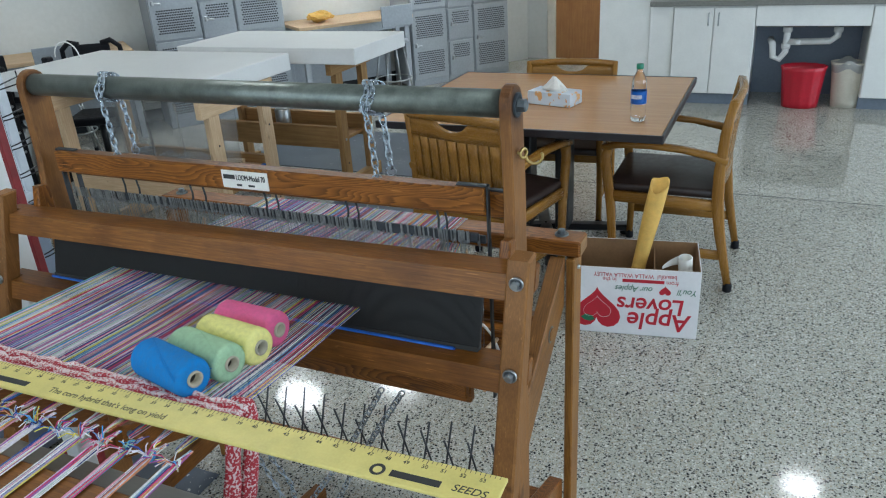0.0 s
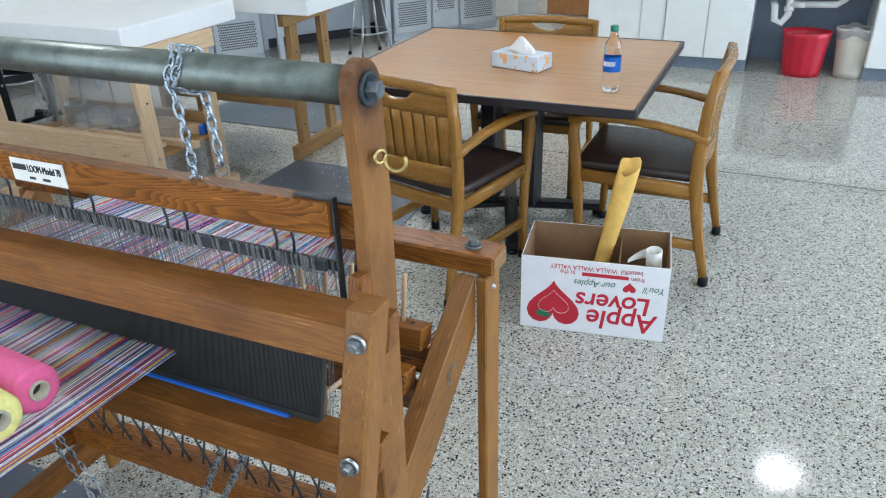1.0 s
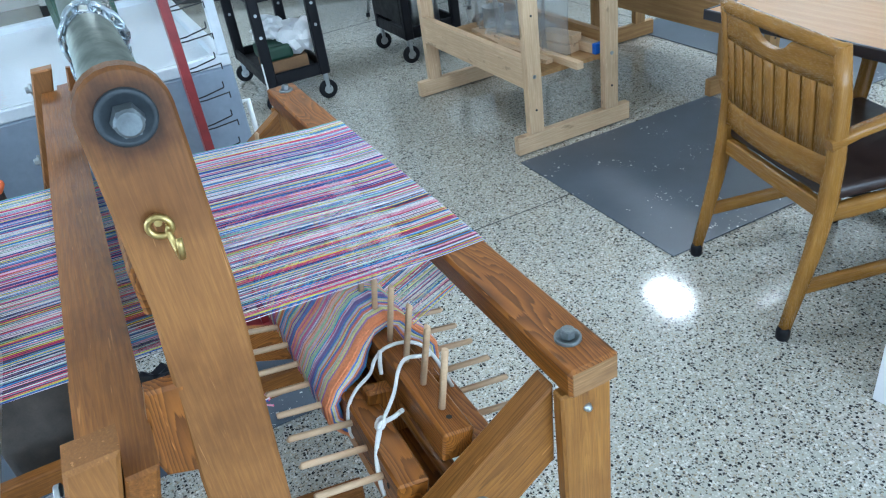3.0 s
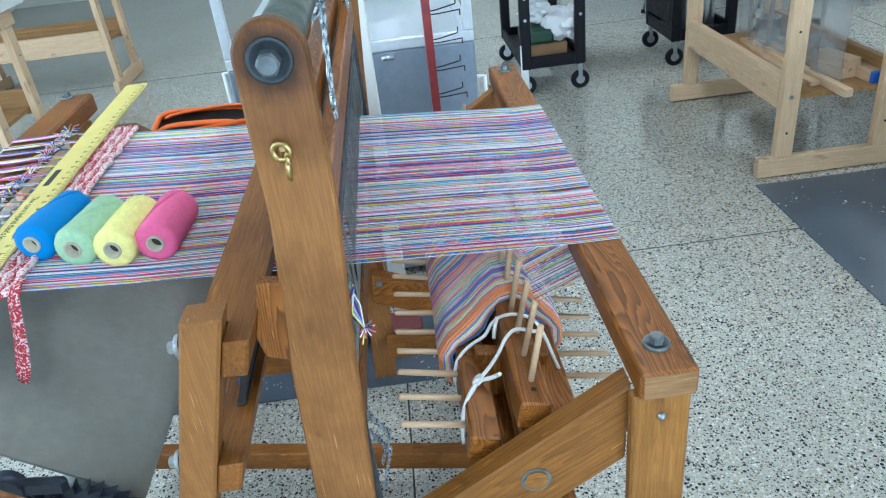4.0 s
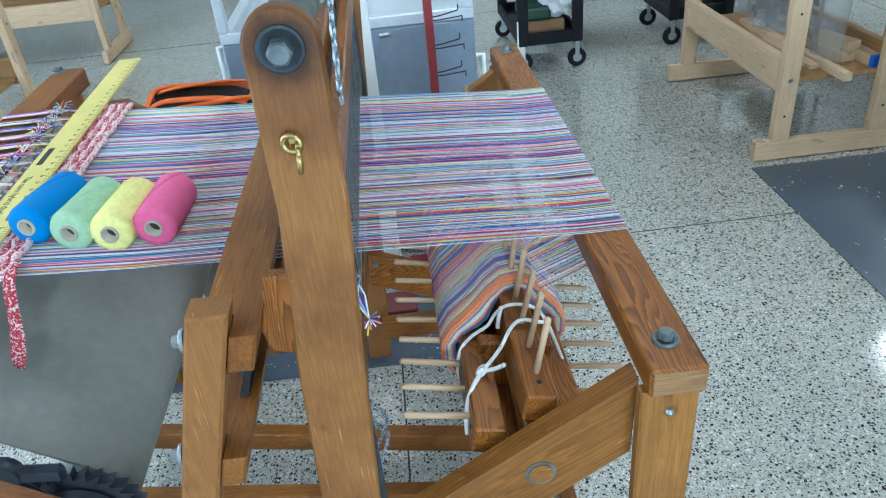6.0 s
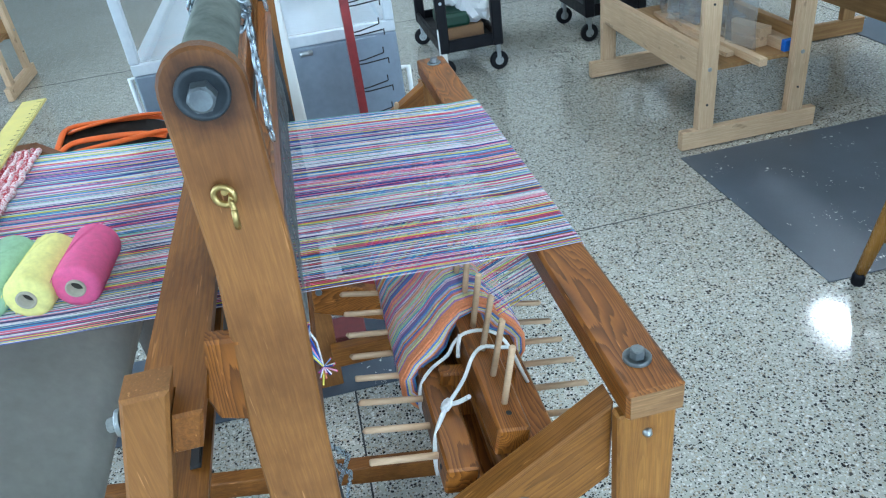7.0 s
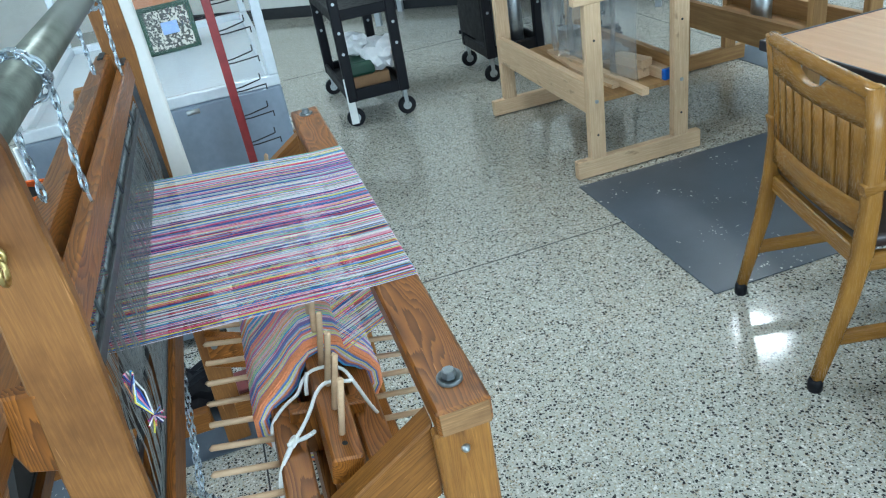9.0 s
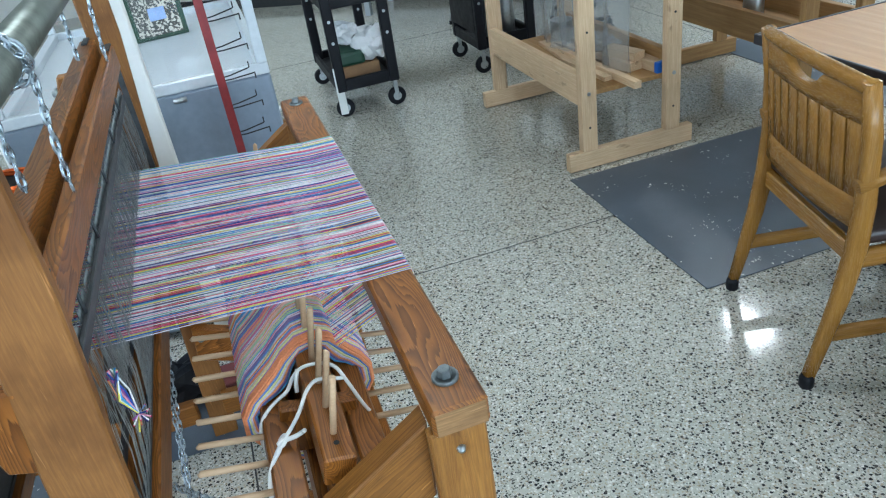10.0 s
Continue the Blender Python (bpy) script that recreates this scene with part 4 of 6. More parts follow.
# clear tape stuck across the warp by the back beam
tape, tt_, tp_ = nodes_of("clear_tape")
tp_.inputs["Base Color"].default_value, tp_.inputs["Roughness"].default_value, tp_.inputs["Alpha"].default_value = (0.85, 0.88, 0.95, 1), 0.08, 0.075
for x0, x1, y in ((-0.93, -0.655, 1.790), (-0.80, -0.70, 1.745)):
    bm = B(); prism(bm, [(y - 0.016, 0.9375), (y + 0.016, 0.9347), (y + 0.016, 0.9350), (y - 0.016, 0.9378)], 0, x0, x1)
    solid("clear_tape", bm, tape, "strip of clear shiny tape stuck across the warp", "tape")

# red rag header woven across, with two tails hanging
rag = thing("rag_header", pose(-0.94, 1.01, 0.966), "red white-patterned cotton rag strips woven into the warp", "rag strips")
for r in range(7):
    y = 0.985 + r * 0.0085
    x0, x1 = -1.275, -0.612
    bm = B(); tube(bm, [(x0 + (x1 - x0) * k / 40, y + 0.003 * math.sin(k * 1.7 + r), 0.9715 + 0.0022 * math.sin(k * 2.1 + r * 3)) for k in range(41)], 0.0055, 6)
    wpart("rag_strip", bm, RAG if r % 2 else RAGPALE, rag)
for x, y, dz in ((-0.606, 0.992, 0.17), (-0.616, 1.046, 0.18)):
    bm = B(); tube(bm, smooth_line([(x - 0.03, y, 0.975), (x - 0.004, y, 0.974), (x + 0.004, y - 0.006, 0.955), (x + 0.003, y - 0.024, 0.955 - dz * 0.4), (x + 0.002, y - 0.046, 0.955 - dz * 0.75)], 3), [0.006] * 3 + [0.010] * 3 + [0.012] * 3 + [0.014] * 3 + [0.011], 8, flat=0.35)
    wpart("rag_tail", bm, RAG, rag)

# yard rule lying across the warp
rule = thing("yard_rule", pose(-0.89, 0.972, 0.9785, 0, 0, 1.2), "long yellow wooden measuring rule lying across the warp", "ruler")
bm = B(); box(bm, (-0.685, -0.0265, 0), (0.685, 0.0265, 0.0055), bevel=0.001)
part("blade", bm, RULER, rule)
for k in range(1, 54):
    x = 0.683 - (54 - k) * 0.0254
    bm = B()
    for q in range(4):
        xx = x + q * 0.00635
        if xx < 0.684:
            box(bm, (xx - 0.0003, 0.0255 - (0.009 if q == 0 else 0.0055), 0.0055), (xx + 0.0003, 0.0260, 0.0058))
    part("tick_mark", bm, INKDARK, rule)
    lettering(str(k), 0.0085, pose(x, 0.0125, 0.0056), INKDARK, rule, "number", depth=0.0002)
lettering("The corn hybrid that's long on yield", 0.0168, pose(0.080, -0.010, 0.0056), INKDARK, rule, depth=0.0002, stretch=0.92)
lettering("SEEDS", 0.0165, pose(0.648, -0.010, 0.0056), INKDARK, rule, shear=0.25, depth=0.0002)
for a, b in ((-0.150, -0.078), (0.545, 0.612)):
    bm = B(); box(bm, (a, -0.016, 0.0055), (b, -0.005, 0.0058))
    part("print_bar", bm, INKDARK, rule)
bm = B(); lathe(bm, [(0.006, 0.0055), (0.0105, 0.0058)], (0.527, -0.010, 0), 2, 16, False)
part("print_mark", bm, INKDARK, rule)


# spools of yarn
CORE = plain("grey_card", (0.42, 0.38, 0.29), 0.8)
CORE_SHADE = plain("hollow_shade", (0.035, 0.030, 0.024), 0.9)
def spool(col, x, y, z, yaw, label):
    r, L = 0.0315, 0.124
    t = thing("yarn_spool", pose(x, y, z) @ Matrix.Rotation(radians(yaw), 4, "Z"), label, "yarn spool", "spools on the warp")
    bm = B()
    rs = random.Random(len(col) * 7)
    prof = [(0.0125, L / 2 - 0.0005), (0.022, L / 2 + 0.0005), (r * 0.93, L / 2 - 0.002), (r, L / 2 - 0.007)]
    n = 46
    for k in range(n + 1):
        prof.append((r + 0.00045 * (k % 2) + rs.uniform(-0.0002, 0.0002), (L / 2 - 0.008) - (L - 0.016) * k / n))
    prof += [(r, -L / 2 + 0.007), (r * 0.93, -L / 2 + 0.002), (0.0125, -L / 2)]
    lathe(bm, prof, (0, 0, 0), 0, 32, False)
    yarn = part("yarn", bm, SPOOL[col], t)
    bm = B()
    for j in range(5):
        a = rs.uniform(0, 6)
        tube(bm, [((-0.06 + 0.12 * k / 14), (r + 0.0006) * math.cos(a + 0.12 * k), (r + 0.0006) * math.sin(a + 0.12 * k)) for k in range(15)], 0.0006, 4)
    part("loose_strand", bm, SPOOL[col], t)
    for h in (L / 2, -L / 2):
        g = 1 if h > 0 else -1
        bm = B(); lathe(bm, [(0.0128, h - g * 0.006), (0.0130, h + g * 0.003), (0.0100, h + g * 0.003), (0.0098, h - g * 0.030)], (0, 0, 0), 0, 22, False)
        ring = part("core", bm, CORE, t, "pale grey card tube")
        # dark disc set into the tube end, coloured as the shade of its hollow
        bm = B(); lathe(bm, [(0.0, h - g * 0.012), (0.0099, h - g * 0.012)], (0, 0, 0), 0, 22, False)
        part("core_hole", bm, CORE_SHADE, ring, "dark disc standing in for the shade inside the tube")


spool("blue", -0.769, 1.057, 0.9965, -13, "bright blue cotton yarn spool lying on the warp")
spool("green", -0.753, 1.117, 0.9875, -10, "pale green cotton yarn spool lying on the warp")
spool("yellow", -0.743, 1.174, 0.9835, -7, "pale yellow cotton yarn spool lying on the warp")
spool("pink", -0.750, 1.231, 0.9815, -4, "pink cotton yarn spool lying on the warp")

# white cord tied round the warp beam, and coloured yarn ends
bm = B()
V = Vector
knot = V((-0.509, 1.669, 0.792))
tube(bm, smooth_line([V((-0.560, 1.800, 0.735)), V((-0.545, 1.786, 0.780)), V((-0.548, 1.772, 0.826)), V((-0.573, 1.762, 0.836)), V((-0.588, 1.742, 0.838)), V((-0.592, 1.718, 0.836)), V((-0.594, 1.702, 0.822)), V((-0.590, 1.690, 0.806)), V((-0.585, 1.664, 0.793)), V((-0.570, 1.645, 0.782)), V((-0.562, 1.638, 0.755)), V((-0.565, 1.640, 0.735))], 4), 0.0027, 8)
tube(bm, smooth_line([V((-0.592, 1.712, 0.836)), V((-0.584, 1.706, 0.822)), V((-0.578, 1.703, 0.808))], 3), 0.0032, 8)
tube(bm, smooth_line([V((-0.550, 1.768, 0.830)), V((-0.550, 1.755, 0.834)), V((-0.553, 1.734, 0.838)), V((-0.542, 1.717, 0.834)), V((-0.524, 1.700, 0.818)), V((-0.515, 1.683, 0.802)), knot], 4), 0.0028, 8)
tube(bm, smooth_line([knot, V((-0.493, 1.657, 0.788)), V((-0.470, 1.644, 0.780)), V((-0.455, 1.638, 0.762)), V((-0.450, 1.637, 0.740))], 4), 0.0027, 8)
tube(bm, smooth_line([knot, V((-0.497, 1.662, 0.788)), V((-0.476, 1.648, 0.784)), V((-0.458, 1.640, 0.766)), V((-0.446, 1.637, 0.738))], 4), 0.0027, 8)
tube(bm, smooth_line([knot, knot + V((0.003, 0.016, 0.003)), knot + V((0.000, 0.028, 0.004)), knot + V((0.004, 0.031, 0.009))], 3), 0.0032, 8)
for k in range(3):
    tube(bm, [knot + 0.0078 * V((math.cos(a + k), 0.8 * math.sin(a), 0.7 * math.sin(a + k * 2))) for a in [2 * math.pi * j / 10 for j in range(10)]], 0.0027, 8, True)
part("tied_cord", bm, CORD, wbeam, "white cotton cord knotted round the bars")
bm = B()
for k in range(14):
    a = rw.uniform(0, 6.28)
    c = Vector((-0.474, 1.521, 0.945))
    tube(bm, ink=k % 15, pts=[c + Vector((0.012 * math.cos(a), 0.006 * math.sin(a), 0.05)), c + Vector((rw.uniform(-0.012, 0.012), rw.uniform(-0.01, 0.01), 0.02)), c + Vector((0.004, 0.01, -0.01)), c + Vector((rw.uniform(0.0, 0.03), rw.uniform(0.0, 0.03), rw.uniform(-0.03, 0.0)))], r=0.0012, seg=4)
solid("yarn_tassel", bm, WARP, "knotted bunch of coloured yarn hanging in the harness", "yarn bunch", kind="stuff")

# ---- floor mats ----
for x0, y0, x1, y1 in ((-2.43, 3.04, -1.445, 4.16), (-3.62, 4.62, -2.0, 5.6), (-1.85, 0.72, -1.466, 1.75)):
    bm = B(); box(bm, (x0, y0, 0.0012), (x1, y1, 0.005), bevel=0.001)
    solid("floor_mat", bm, MATM, "dark grey rubber floor mat flecked with white paint", "floor mat", "work mats")

# ---- apple box ----
bx = thing("apple_box", pose(-0.643, 2.978, 0, 0, 0, 8.9), "white printed cardboard fruit box, open, upside-down print, on the floor", "cardboard box")
W, D, HB, T = 0.511, 0.29, 0.30, 0.006
for n, lo, hi, mat in (("front_panel", (0, 0, 0.002), (W, T / 2, HB), CARDWHITE), ("back_panel", (0, D - T / 2, 0.002), (W, D, HB), CARDWHITE),
                       ("side_panel", (0, T, 0.002), (T / 2, D - T, HB - 0.001), CARDWHITE), ("side_panel", (W - T / 2, T, 0.002), (W, D - T, HB - 0.001), CARDWHITE),
                       ("bottom_panel", (T, T, 0.003), (W - T, D - T, 0.008), CARD)):
    bm = B(); box(bm, lo, hi, bevel=0.0006)
    part(n, bm, mat, bx)
for lo, hi in (((T / 2, T / 2 + 0.0003, 0.008), (W - T / 2, T, HB - 0.0005)), ((T / 2, D - T, 0.008), (W - T / 2, D - T / 2 - 0.0003, HB - 0.0005)),
               ((T / 2 + 0.0003, T, 0.008), (T, D - T, HB - 0.0015)), ((W - T, T, 0.008), (W - T / 2 - 0.0003, D - T, HB - 0.0015))):
    bm = B(); box(bm, lo, hi)
    part("liner", bm, CARD, bx, "plain brown inner face")
bm = B(); box(bm, (0.335, 0.008, 0.01), (0.339, D - 0.008, 0.27))
part("divider", bm, CARD, bx, "brown card divider")
UP = Matrix.Rotation(radians(90), 4, "X") @ Matrix.Rotation(radians(180), 4, "Z")
for txt, size, x, z, mat, sh, st in (("Apple", 0.108, 0.362, 0.072, INKRED, 0.12, 0.95), ("Lovers", 0.098, 0.328, 0.142, INKRED, 0.12, 0.97), ("You'll", 0.036, 0.465, 0.208, INKGREEN, 0.3, 0.9),
                                     ("our Apples", 0.036, 0.262, 0.212, INKGREEN, 0.3, 0.9), ("beautiful  WALLA WALLA VALLEY", 0.026, 0.262, 0.270, INKRED, 0, 0.84), ("from", 0.026, 0.405, 0.245, INKRED, 0, 0.9), ("in the", 0.026, 0.165, 0.249, INKRED, 0, 0.9)):
    lettering(txt, size, pose(x, -0.0006, z) @ UP, mat, bx, shear=sh, stretch=st, depth=0.0003)
bm = B(); box(bm, (0.215, -0.0008, 0.240), (0.375, -0.0001, 0.254))
part("print_bar", bm, INKRED, bx)


def heart(bm, cx, cz, w, h, y0, y1, flip=-1):
    pts = []
    for k in range(28):
        a = 2 * math.pi * k / 28
        hx = 16 * math.sin(a) ** 3 / 16
        hz = (13 * math.cos(a) - 5 * math.cos(2 * a) - 2 * math.cos(3 * a) - math.cos(4 * a)) / 15
        pts.append((cx + w / 2 * hx, cz + flip * h / 2 * (hz + 0.1)))
    prism(bm, pts, 1, y0, y1)


bm = B(); heart(bm, 0.118, 0.114, 0.190, 0.190, -0.0008, -0.0001)
part("printed_heart", bm, INKRED, bx)
bm = B(); heart(bm, 0.380, 0.210, 0.045, 0.042, -0.0008, -0.0001)
part("printed_heart", bm, INKRED, bx)
bm = B(); pts = []
for k in range(28):
    a = 2 * math.pi * k / 28
    pts.append((0.120 + 0.055 * math.sin(a) ** 3, -0.0014, 0.115 - 0.05 * ((13 * math.cos(a) - 5 * math.cos(2 * a) - 2 * math.cos(3 * a) - math.cos(4 * a)) / 15)))
tube(bm, pts, 0.0016, 4, True, flat=0.3)
part("printed_outline", bm, INKWHITE, bx)
bm = B(); prism(bm, [(0.055, 0.070), (0.075, 0.085), (0.100, 0.078), (0.112, 0.062), (0.095, 0.052), (0.070, 0.056)], 1, -0.0016, -0.0009)
part("printed_leaf", bm, INKGREEN, bx)
# rolled envelope and paper roll standing in the box
m = pose(-0.435, 3.165, 0.014, -15, 9, 0)
bm = B()
n, rx, ry = 14, 0.033, 0.024
rings = []
for k in range(12):
    z = 0.565 * k / 11
    rings.append([(rx * (1 - 0.15 * math.sin(z * 9)) * math.cos(2 * math.pi * j / n), ry * math.sin(2 * math.pi * j / n) * (1 + 0.12 * math.sin(z * 25 + j)), z + (0.034 * math.sin(2 * math.pi * j / n) + 0.010 * math.sin(5 * math.pi * j / n) if k == 11 else 0)) for j in range(n)])
vs = [[bm.verts.new(p) for p in r] for r in rings]
inner = [[bm.verts.new((p[0] * 0.86, p[1] * 0.80, p[2])) for p in r] for r in rings]
for k in range(11):
    for j in range(n):
        bm.faces.new((vs[k][j], vs[k][(j + 1) % n], vs[k + 1][(j + 1) % n], vs[k + 1][j])).smooth = True
        bm.faces.new((inner[k][j], inner[k + 1][j], inner[k + 1][(j + 1) % n], inner[k][(j + 1) % n])).smooth = True
for j in range(n):
    bm.faces.new((vs[11][j], vs[11][(j + 1) % n], inner[11][(j + 1) % n], inner[11][j]))
    bm.faces.new((vs[0][j], inner[0][j], inner[0][(j + 1) % n], vs[0][(j + 1) % n]))
bm.transform(m)
solid("rolled_envelope", bm, ENVELOPE, "rolled yellow padded envelope standing in the cardboard box", "envelope")
bm = B()
lathe(bm, [(0.0275, 0.0), (0.0280, 0.005), (0.0280, 0.303), (0.0265, 0.306), (0.0240, 0.304), (0.0235, 0.10)], (0, 0, 0), 2, 26, False)
arc = [(0.0287 + 0.010 * u) * Vector((math.cos(2.6 + 1.2 * u), math.sin(2.6 + 1.2 * u), 0)) + Vector((-0.050 * u, -0.030 * u, 0)) for u in [k / 7 for k in range(8)]]
for off in (0.0, 0.0012):
    lowr = [bm.verts.new(p + Vector((0, -off, 0.262 + 0.014 * k / 7))) for k, p in enumerate(arc)]
    upr = [bm.verts.new(p + Vector((0, -off, 0.303 - 0.014 * k / 7))) for k, p in enumerate(arc)]
    for k in range(7):
        bm.faces.new((lowr[k], lowr[k + 1], upr[k + 1], upr[k])).smooth = True
bm.transform(pose(-0.196, 3.180, 0.014, 7, -3, 0))
solid("paper_roll", bm, PAPER, "roll of white paper standing in the cardboard box", "paper roll")


# ---- armchairs ----
def armchair(m, label):
    """Beech armchair: slotted back panel, bent arms, dark seat pad. It faces its own +y."""
    t = thing("armchair", m, label, "chair", "chairs round the table")
    W2 = 0.245

    def bar(name, pts, w, h, mat=CHAIRW[2], parent=t):
        bm = B()
        n = len(pts)
        rings = []
        for i, p in enumerate(pts):
            p = Vector(p)
            d = (Vector(pts[min(i + 1, n - 1)]) - Vector(pts[max(i - 1, 0)])).normalized()
            s = Vector((1, 0, 0))
            u = s.cross(d).normalized()
            ww, hh = (w[i] if isinstance(w, list) else w) / 2, (h[i] if isinstance(h, list) else h) / 2
            c = 0.35
            rings.append([bm.verts.new(p + s * a * ww + u * b * hh) for a, b in ((-1, -1 + c), (-1 + c, -1), (1 - c, -1), (1, -1 + c), (1, 1 - c), (1 - c, 1), (-1 + c, 1), (-1, 1 - c))])
        for A, Bq in zip(rings, rings[1:]):
            for k in range(8):
                bm.faces.new((A[k], A[(k + 1) % 8], Bq[(k + 1) % 8], Bq[k])).smooth = True
        bm.faces.new(rings[0][::-1])
        bm.faces.new(rings[-1])
        return part(name, bm, mat, parent)

    for s in (-1, 1):
        x = s * W2
        leg = bar("rear_leg", [(x, -0.285, 0.035), (x, -0.262, 0.14), (x, -0.232, 0.28), (x, -0.212, 0.42), (x, -0.208, 0.55), (x, -0.218, 0.72), (x, -0.240, 0.855)], [0.028, 0.03, 0.032, 0.034, 0.032, 0.03, 0.03], [0.03, 0.036, 0.044, 0.05, 0.045, 0.04, 0.034])
        bm = B(); lathe(bm, [(0.018, 0.0), (0.020, 0.004), (0.020, 0.03), (0.016, 0.042)], (x, -0.287, 0), 2, 14)
        part("foot_cap", bm, BLACKP, leg, "black plastic foot")
        leg = bar("front_leg", [(x, 0.235, 0.035), (x, 0.232, 0.2), (x, 0.242, 0.36), (x, 0.262, 0.5), (x, 0.272, 0.58), (x, 0.262, 0.628)], [0.03, 0.03, 0.032, 0.034, 0.036, 0.04], [0.03, 0.034, 0.04, 0.042, 0.042, 0.036])
        bm = B(); lathe(bm, [(0.018, 0.0), (0.020, 0.004), (0.020, 0.03), (0.016, 0.042)], (x, 0.235, 0), 2, 14)
        part("foot_cap", bm, BLACKP, leg, "black plastic foot")
        bar("arm", [(x, -0.236, 0.600), (x, -0.16, 0.622), (x, -0.05, 0.642), (x, 0.08, 0.652), (x, 0.20, 0.650), (x, 0.29, 0.634)], [0.032, 0.036, 0.042, 0.048, 0.052, 0.046], [0.034, 0.03, 0.026, 0.026, 0.026, 0.022], CHAIRW[1])
        bar("side_stretcher", [(x, -0.25, 0.17), (x, 0.0, 0.172), (x, 0.235, 0.17)], 0.02, 0.042, CHAIRW[1])
        bar("seat_rail", [(x, -0.20, 0.398), (x, 0.24, 0.41)], 0.026, 0.05, CHAIRW[1])
    for y, z in ((-0.205, 0.398), (0.24, 0.41)):
        bm = B(); box(bm, (-W2 + 0.014, y - 0.012, z - 0.026), (W2 - 0.014, y + 0.012, z + 0.026), bevel=0.004)
        part("seat_rail", bm, CHAIRW[0], t)
    # seat pad
    bm = B(); box(bm, (-W2 + 0.004, -0.205, 0.426), (W2 - 0.004, 0.262, 0.468), bevel=0.016, seg=3)
    for v in bm.verts:
        if v.co.z > 0.45:
            v.co.z += 0.012 * (1 - (v.co.x / W2) ** 2) * (1 - ((v.co.y - 0.03) / 0.25) ** 2)
    for f in bm.faces:
        f.smooth = True
    part("seat", bm, VINYL, t, "dark brown vinyl seat pad")
    # back panel as upright slats between slots, with a hand hole below the top rail
    def yb(z):
        return -0.210 - 0.030 * ((z - 0.52) / 0.35) ** 1.4 if z > 0.52 else -0.210

    def curved(x0, x1, z0, z1, th=0.020, nx=3, nz=3, scoop=0.0):
        bm = B()
        fr, bk = [], []
        for i in range(nz + 1):
            rowf, rowb = [], []
            for k in range(nx + 1):
                x = x0 + (x1 - x0) * k / nx
                top = z1 - (scoop * (1 - (x / 0.085) ** 2) ** 0.6 if abs(x) < 0.085 else 0.0)
                z = z0 + (top - z0) * i / nz
                y = yb(z) - 0.022 * (1 - (x / W2) ** 2)
                rowf.append(bm.verts.new((x, y + th / 2, z)))
                rowb.append(bm.verts.new((x, y - th / 2, z)))
            fr.append(rowf)
            bk.append(rowb)
        for i in range(nz):
            for k in range(nx):
                bm.faces.new((fr[i][k], fr[i][k + 1], fr[i + 1][k + 1], fr[i + 1][k])).smooth = True
                bm.faces.new((bk[i][k], bk[i + 1][k], bk[i + 1][k + 1], bk[i][k + 1])).smooth = True
        for i in range(nz):
            bm.faces.new((fr[i][0], fr[i + 1][0], bk[i + 1][0], bk[i][0]))
            bm.faces.new((fr[i][nx], bk[i][nx], bk[i + 1][nx], fr[i + 1][nx]))
        for k in range(nx):
            bm.faces.new((fr[0][k], bk[0][k], bk[0][k + 1], fr[0][k + 1]))
            bm.faces.new((fr[nz][k], fr[nz][k + 1], bk[nz][k + 1], bk[nz][k]))
        return bm

    Wp = W2 - 0.012
    bp = part("backrest", curved(-Wp, Wp, 0.478, 0.560, nx=10), CHAIRW[0], t)
    n = 9
    pitch = 2 * Wp / n
    for k in range(n):
        part("slat", curved(-Wp + k * pitch + (0.0034 if k else 0), -Wp + (k + 1) * pitch - (0.0034 if k < n - 1 else 0), 0.5605, 0.7495), CHAIRW[2], bp)
    part("back_band", curved(-Wp, Wp, 0.750, 0.829, nx=40, scoop=0.040), CHAIRW[0], bp)
    bm = B(); tube(bm, [(x, yb(0.85) - 0.022 * (1 - (x / W2) ** 2), 0.840 + 0.010 * (1 - (x / W2) ** 2)) for x in [-W2 - 0.01 + (2 * W2 + 0.02) * k / 14 for k in range(15)]], 0.0175, 10, flat=1.15)
    part("top_rail", bm, CHAIRW[0], t)
    return t


armchair(pose(-1.105, 3.33, 0, 0, 0, -14.5), "beech armchair with slotted back and dark vinyl seat")
armchair(pose(-0.345, 3.765, 0, 0, 0, 90), "beech armchair with dark seat, standing side-on to the table end")
armchair(pose(-1.03, 4.335, 0, 0, 0, 184) @ Matrix.Diagonal((1, 1, 0.94, 1)), "beech armchair pushed under the far side of the table")

# ---- dining table ----
tb = thing("work_table", pose(-1.005, 3.905, 0), "wood-laminate square table with dark edge on a black steel base", "table")
bm = B(); box(bm, (-0.645, -0.568, 0.722), (0.645, 0.568, 0.7485), bevel=0.002)
part("tabletop", bm, LAMINATE, tb)
bm = B()
o, i = (0.657, 0.580), (0.6455, 0.5685)
for lo, hi in (((-o[0], -o[1], 0.716), (o[0], -i[1], 0.750)), ((-o[0], i[1], 0.716), (o[0], o[1], 0.750)), ((-o[0], -i[1], 0.716), (-i[0], i[1], 0.750)), ((i[0], -i[1], 0.716), (o[0], i[1], 0.750))):
    box(bm, lo, hi, bevel=0.003)
part("edge_band", bm, EDGE, tb, "dark rubber edge")
bm = B(); box(bm, (-0.35, -0.30, 0.690), (0.35, 0.30, 0.715), bevel=0.004)
part("top_plate", bm, BLACKM, tb)
for x in (-0.10, 0.10):
    bm = B(); box(bm, (x - 0.035, -0.06, 0.075), (x + 0.035, 0.06, 0.690), bevel=0.006)
    part("column", bm, BLACKM, tb)
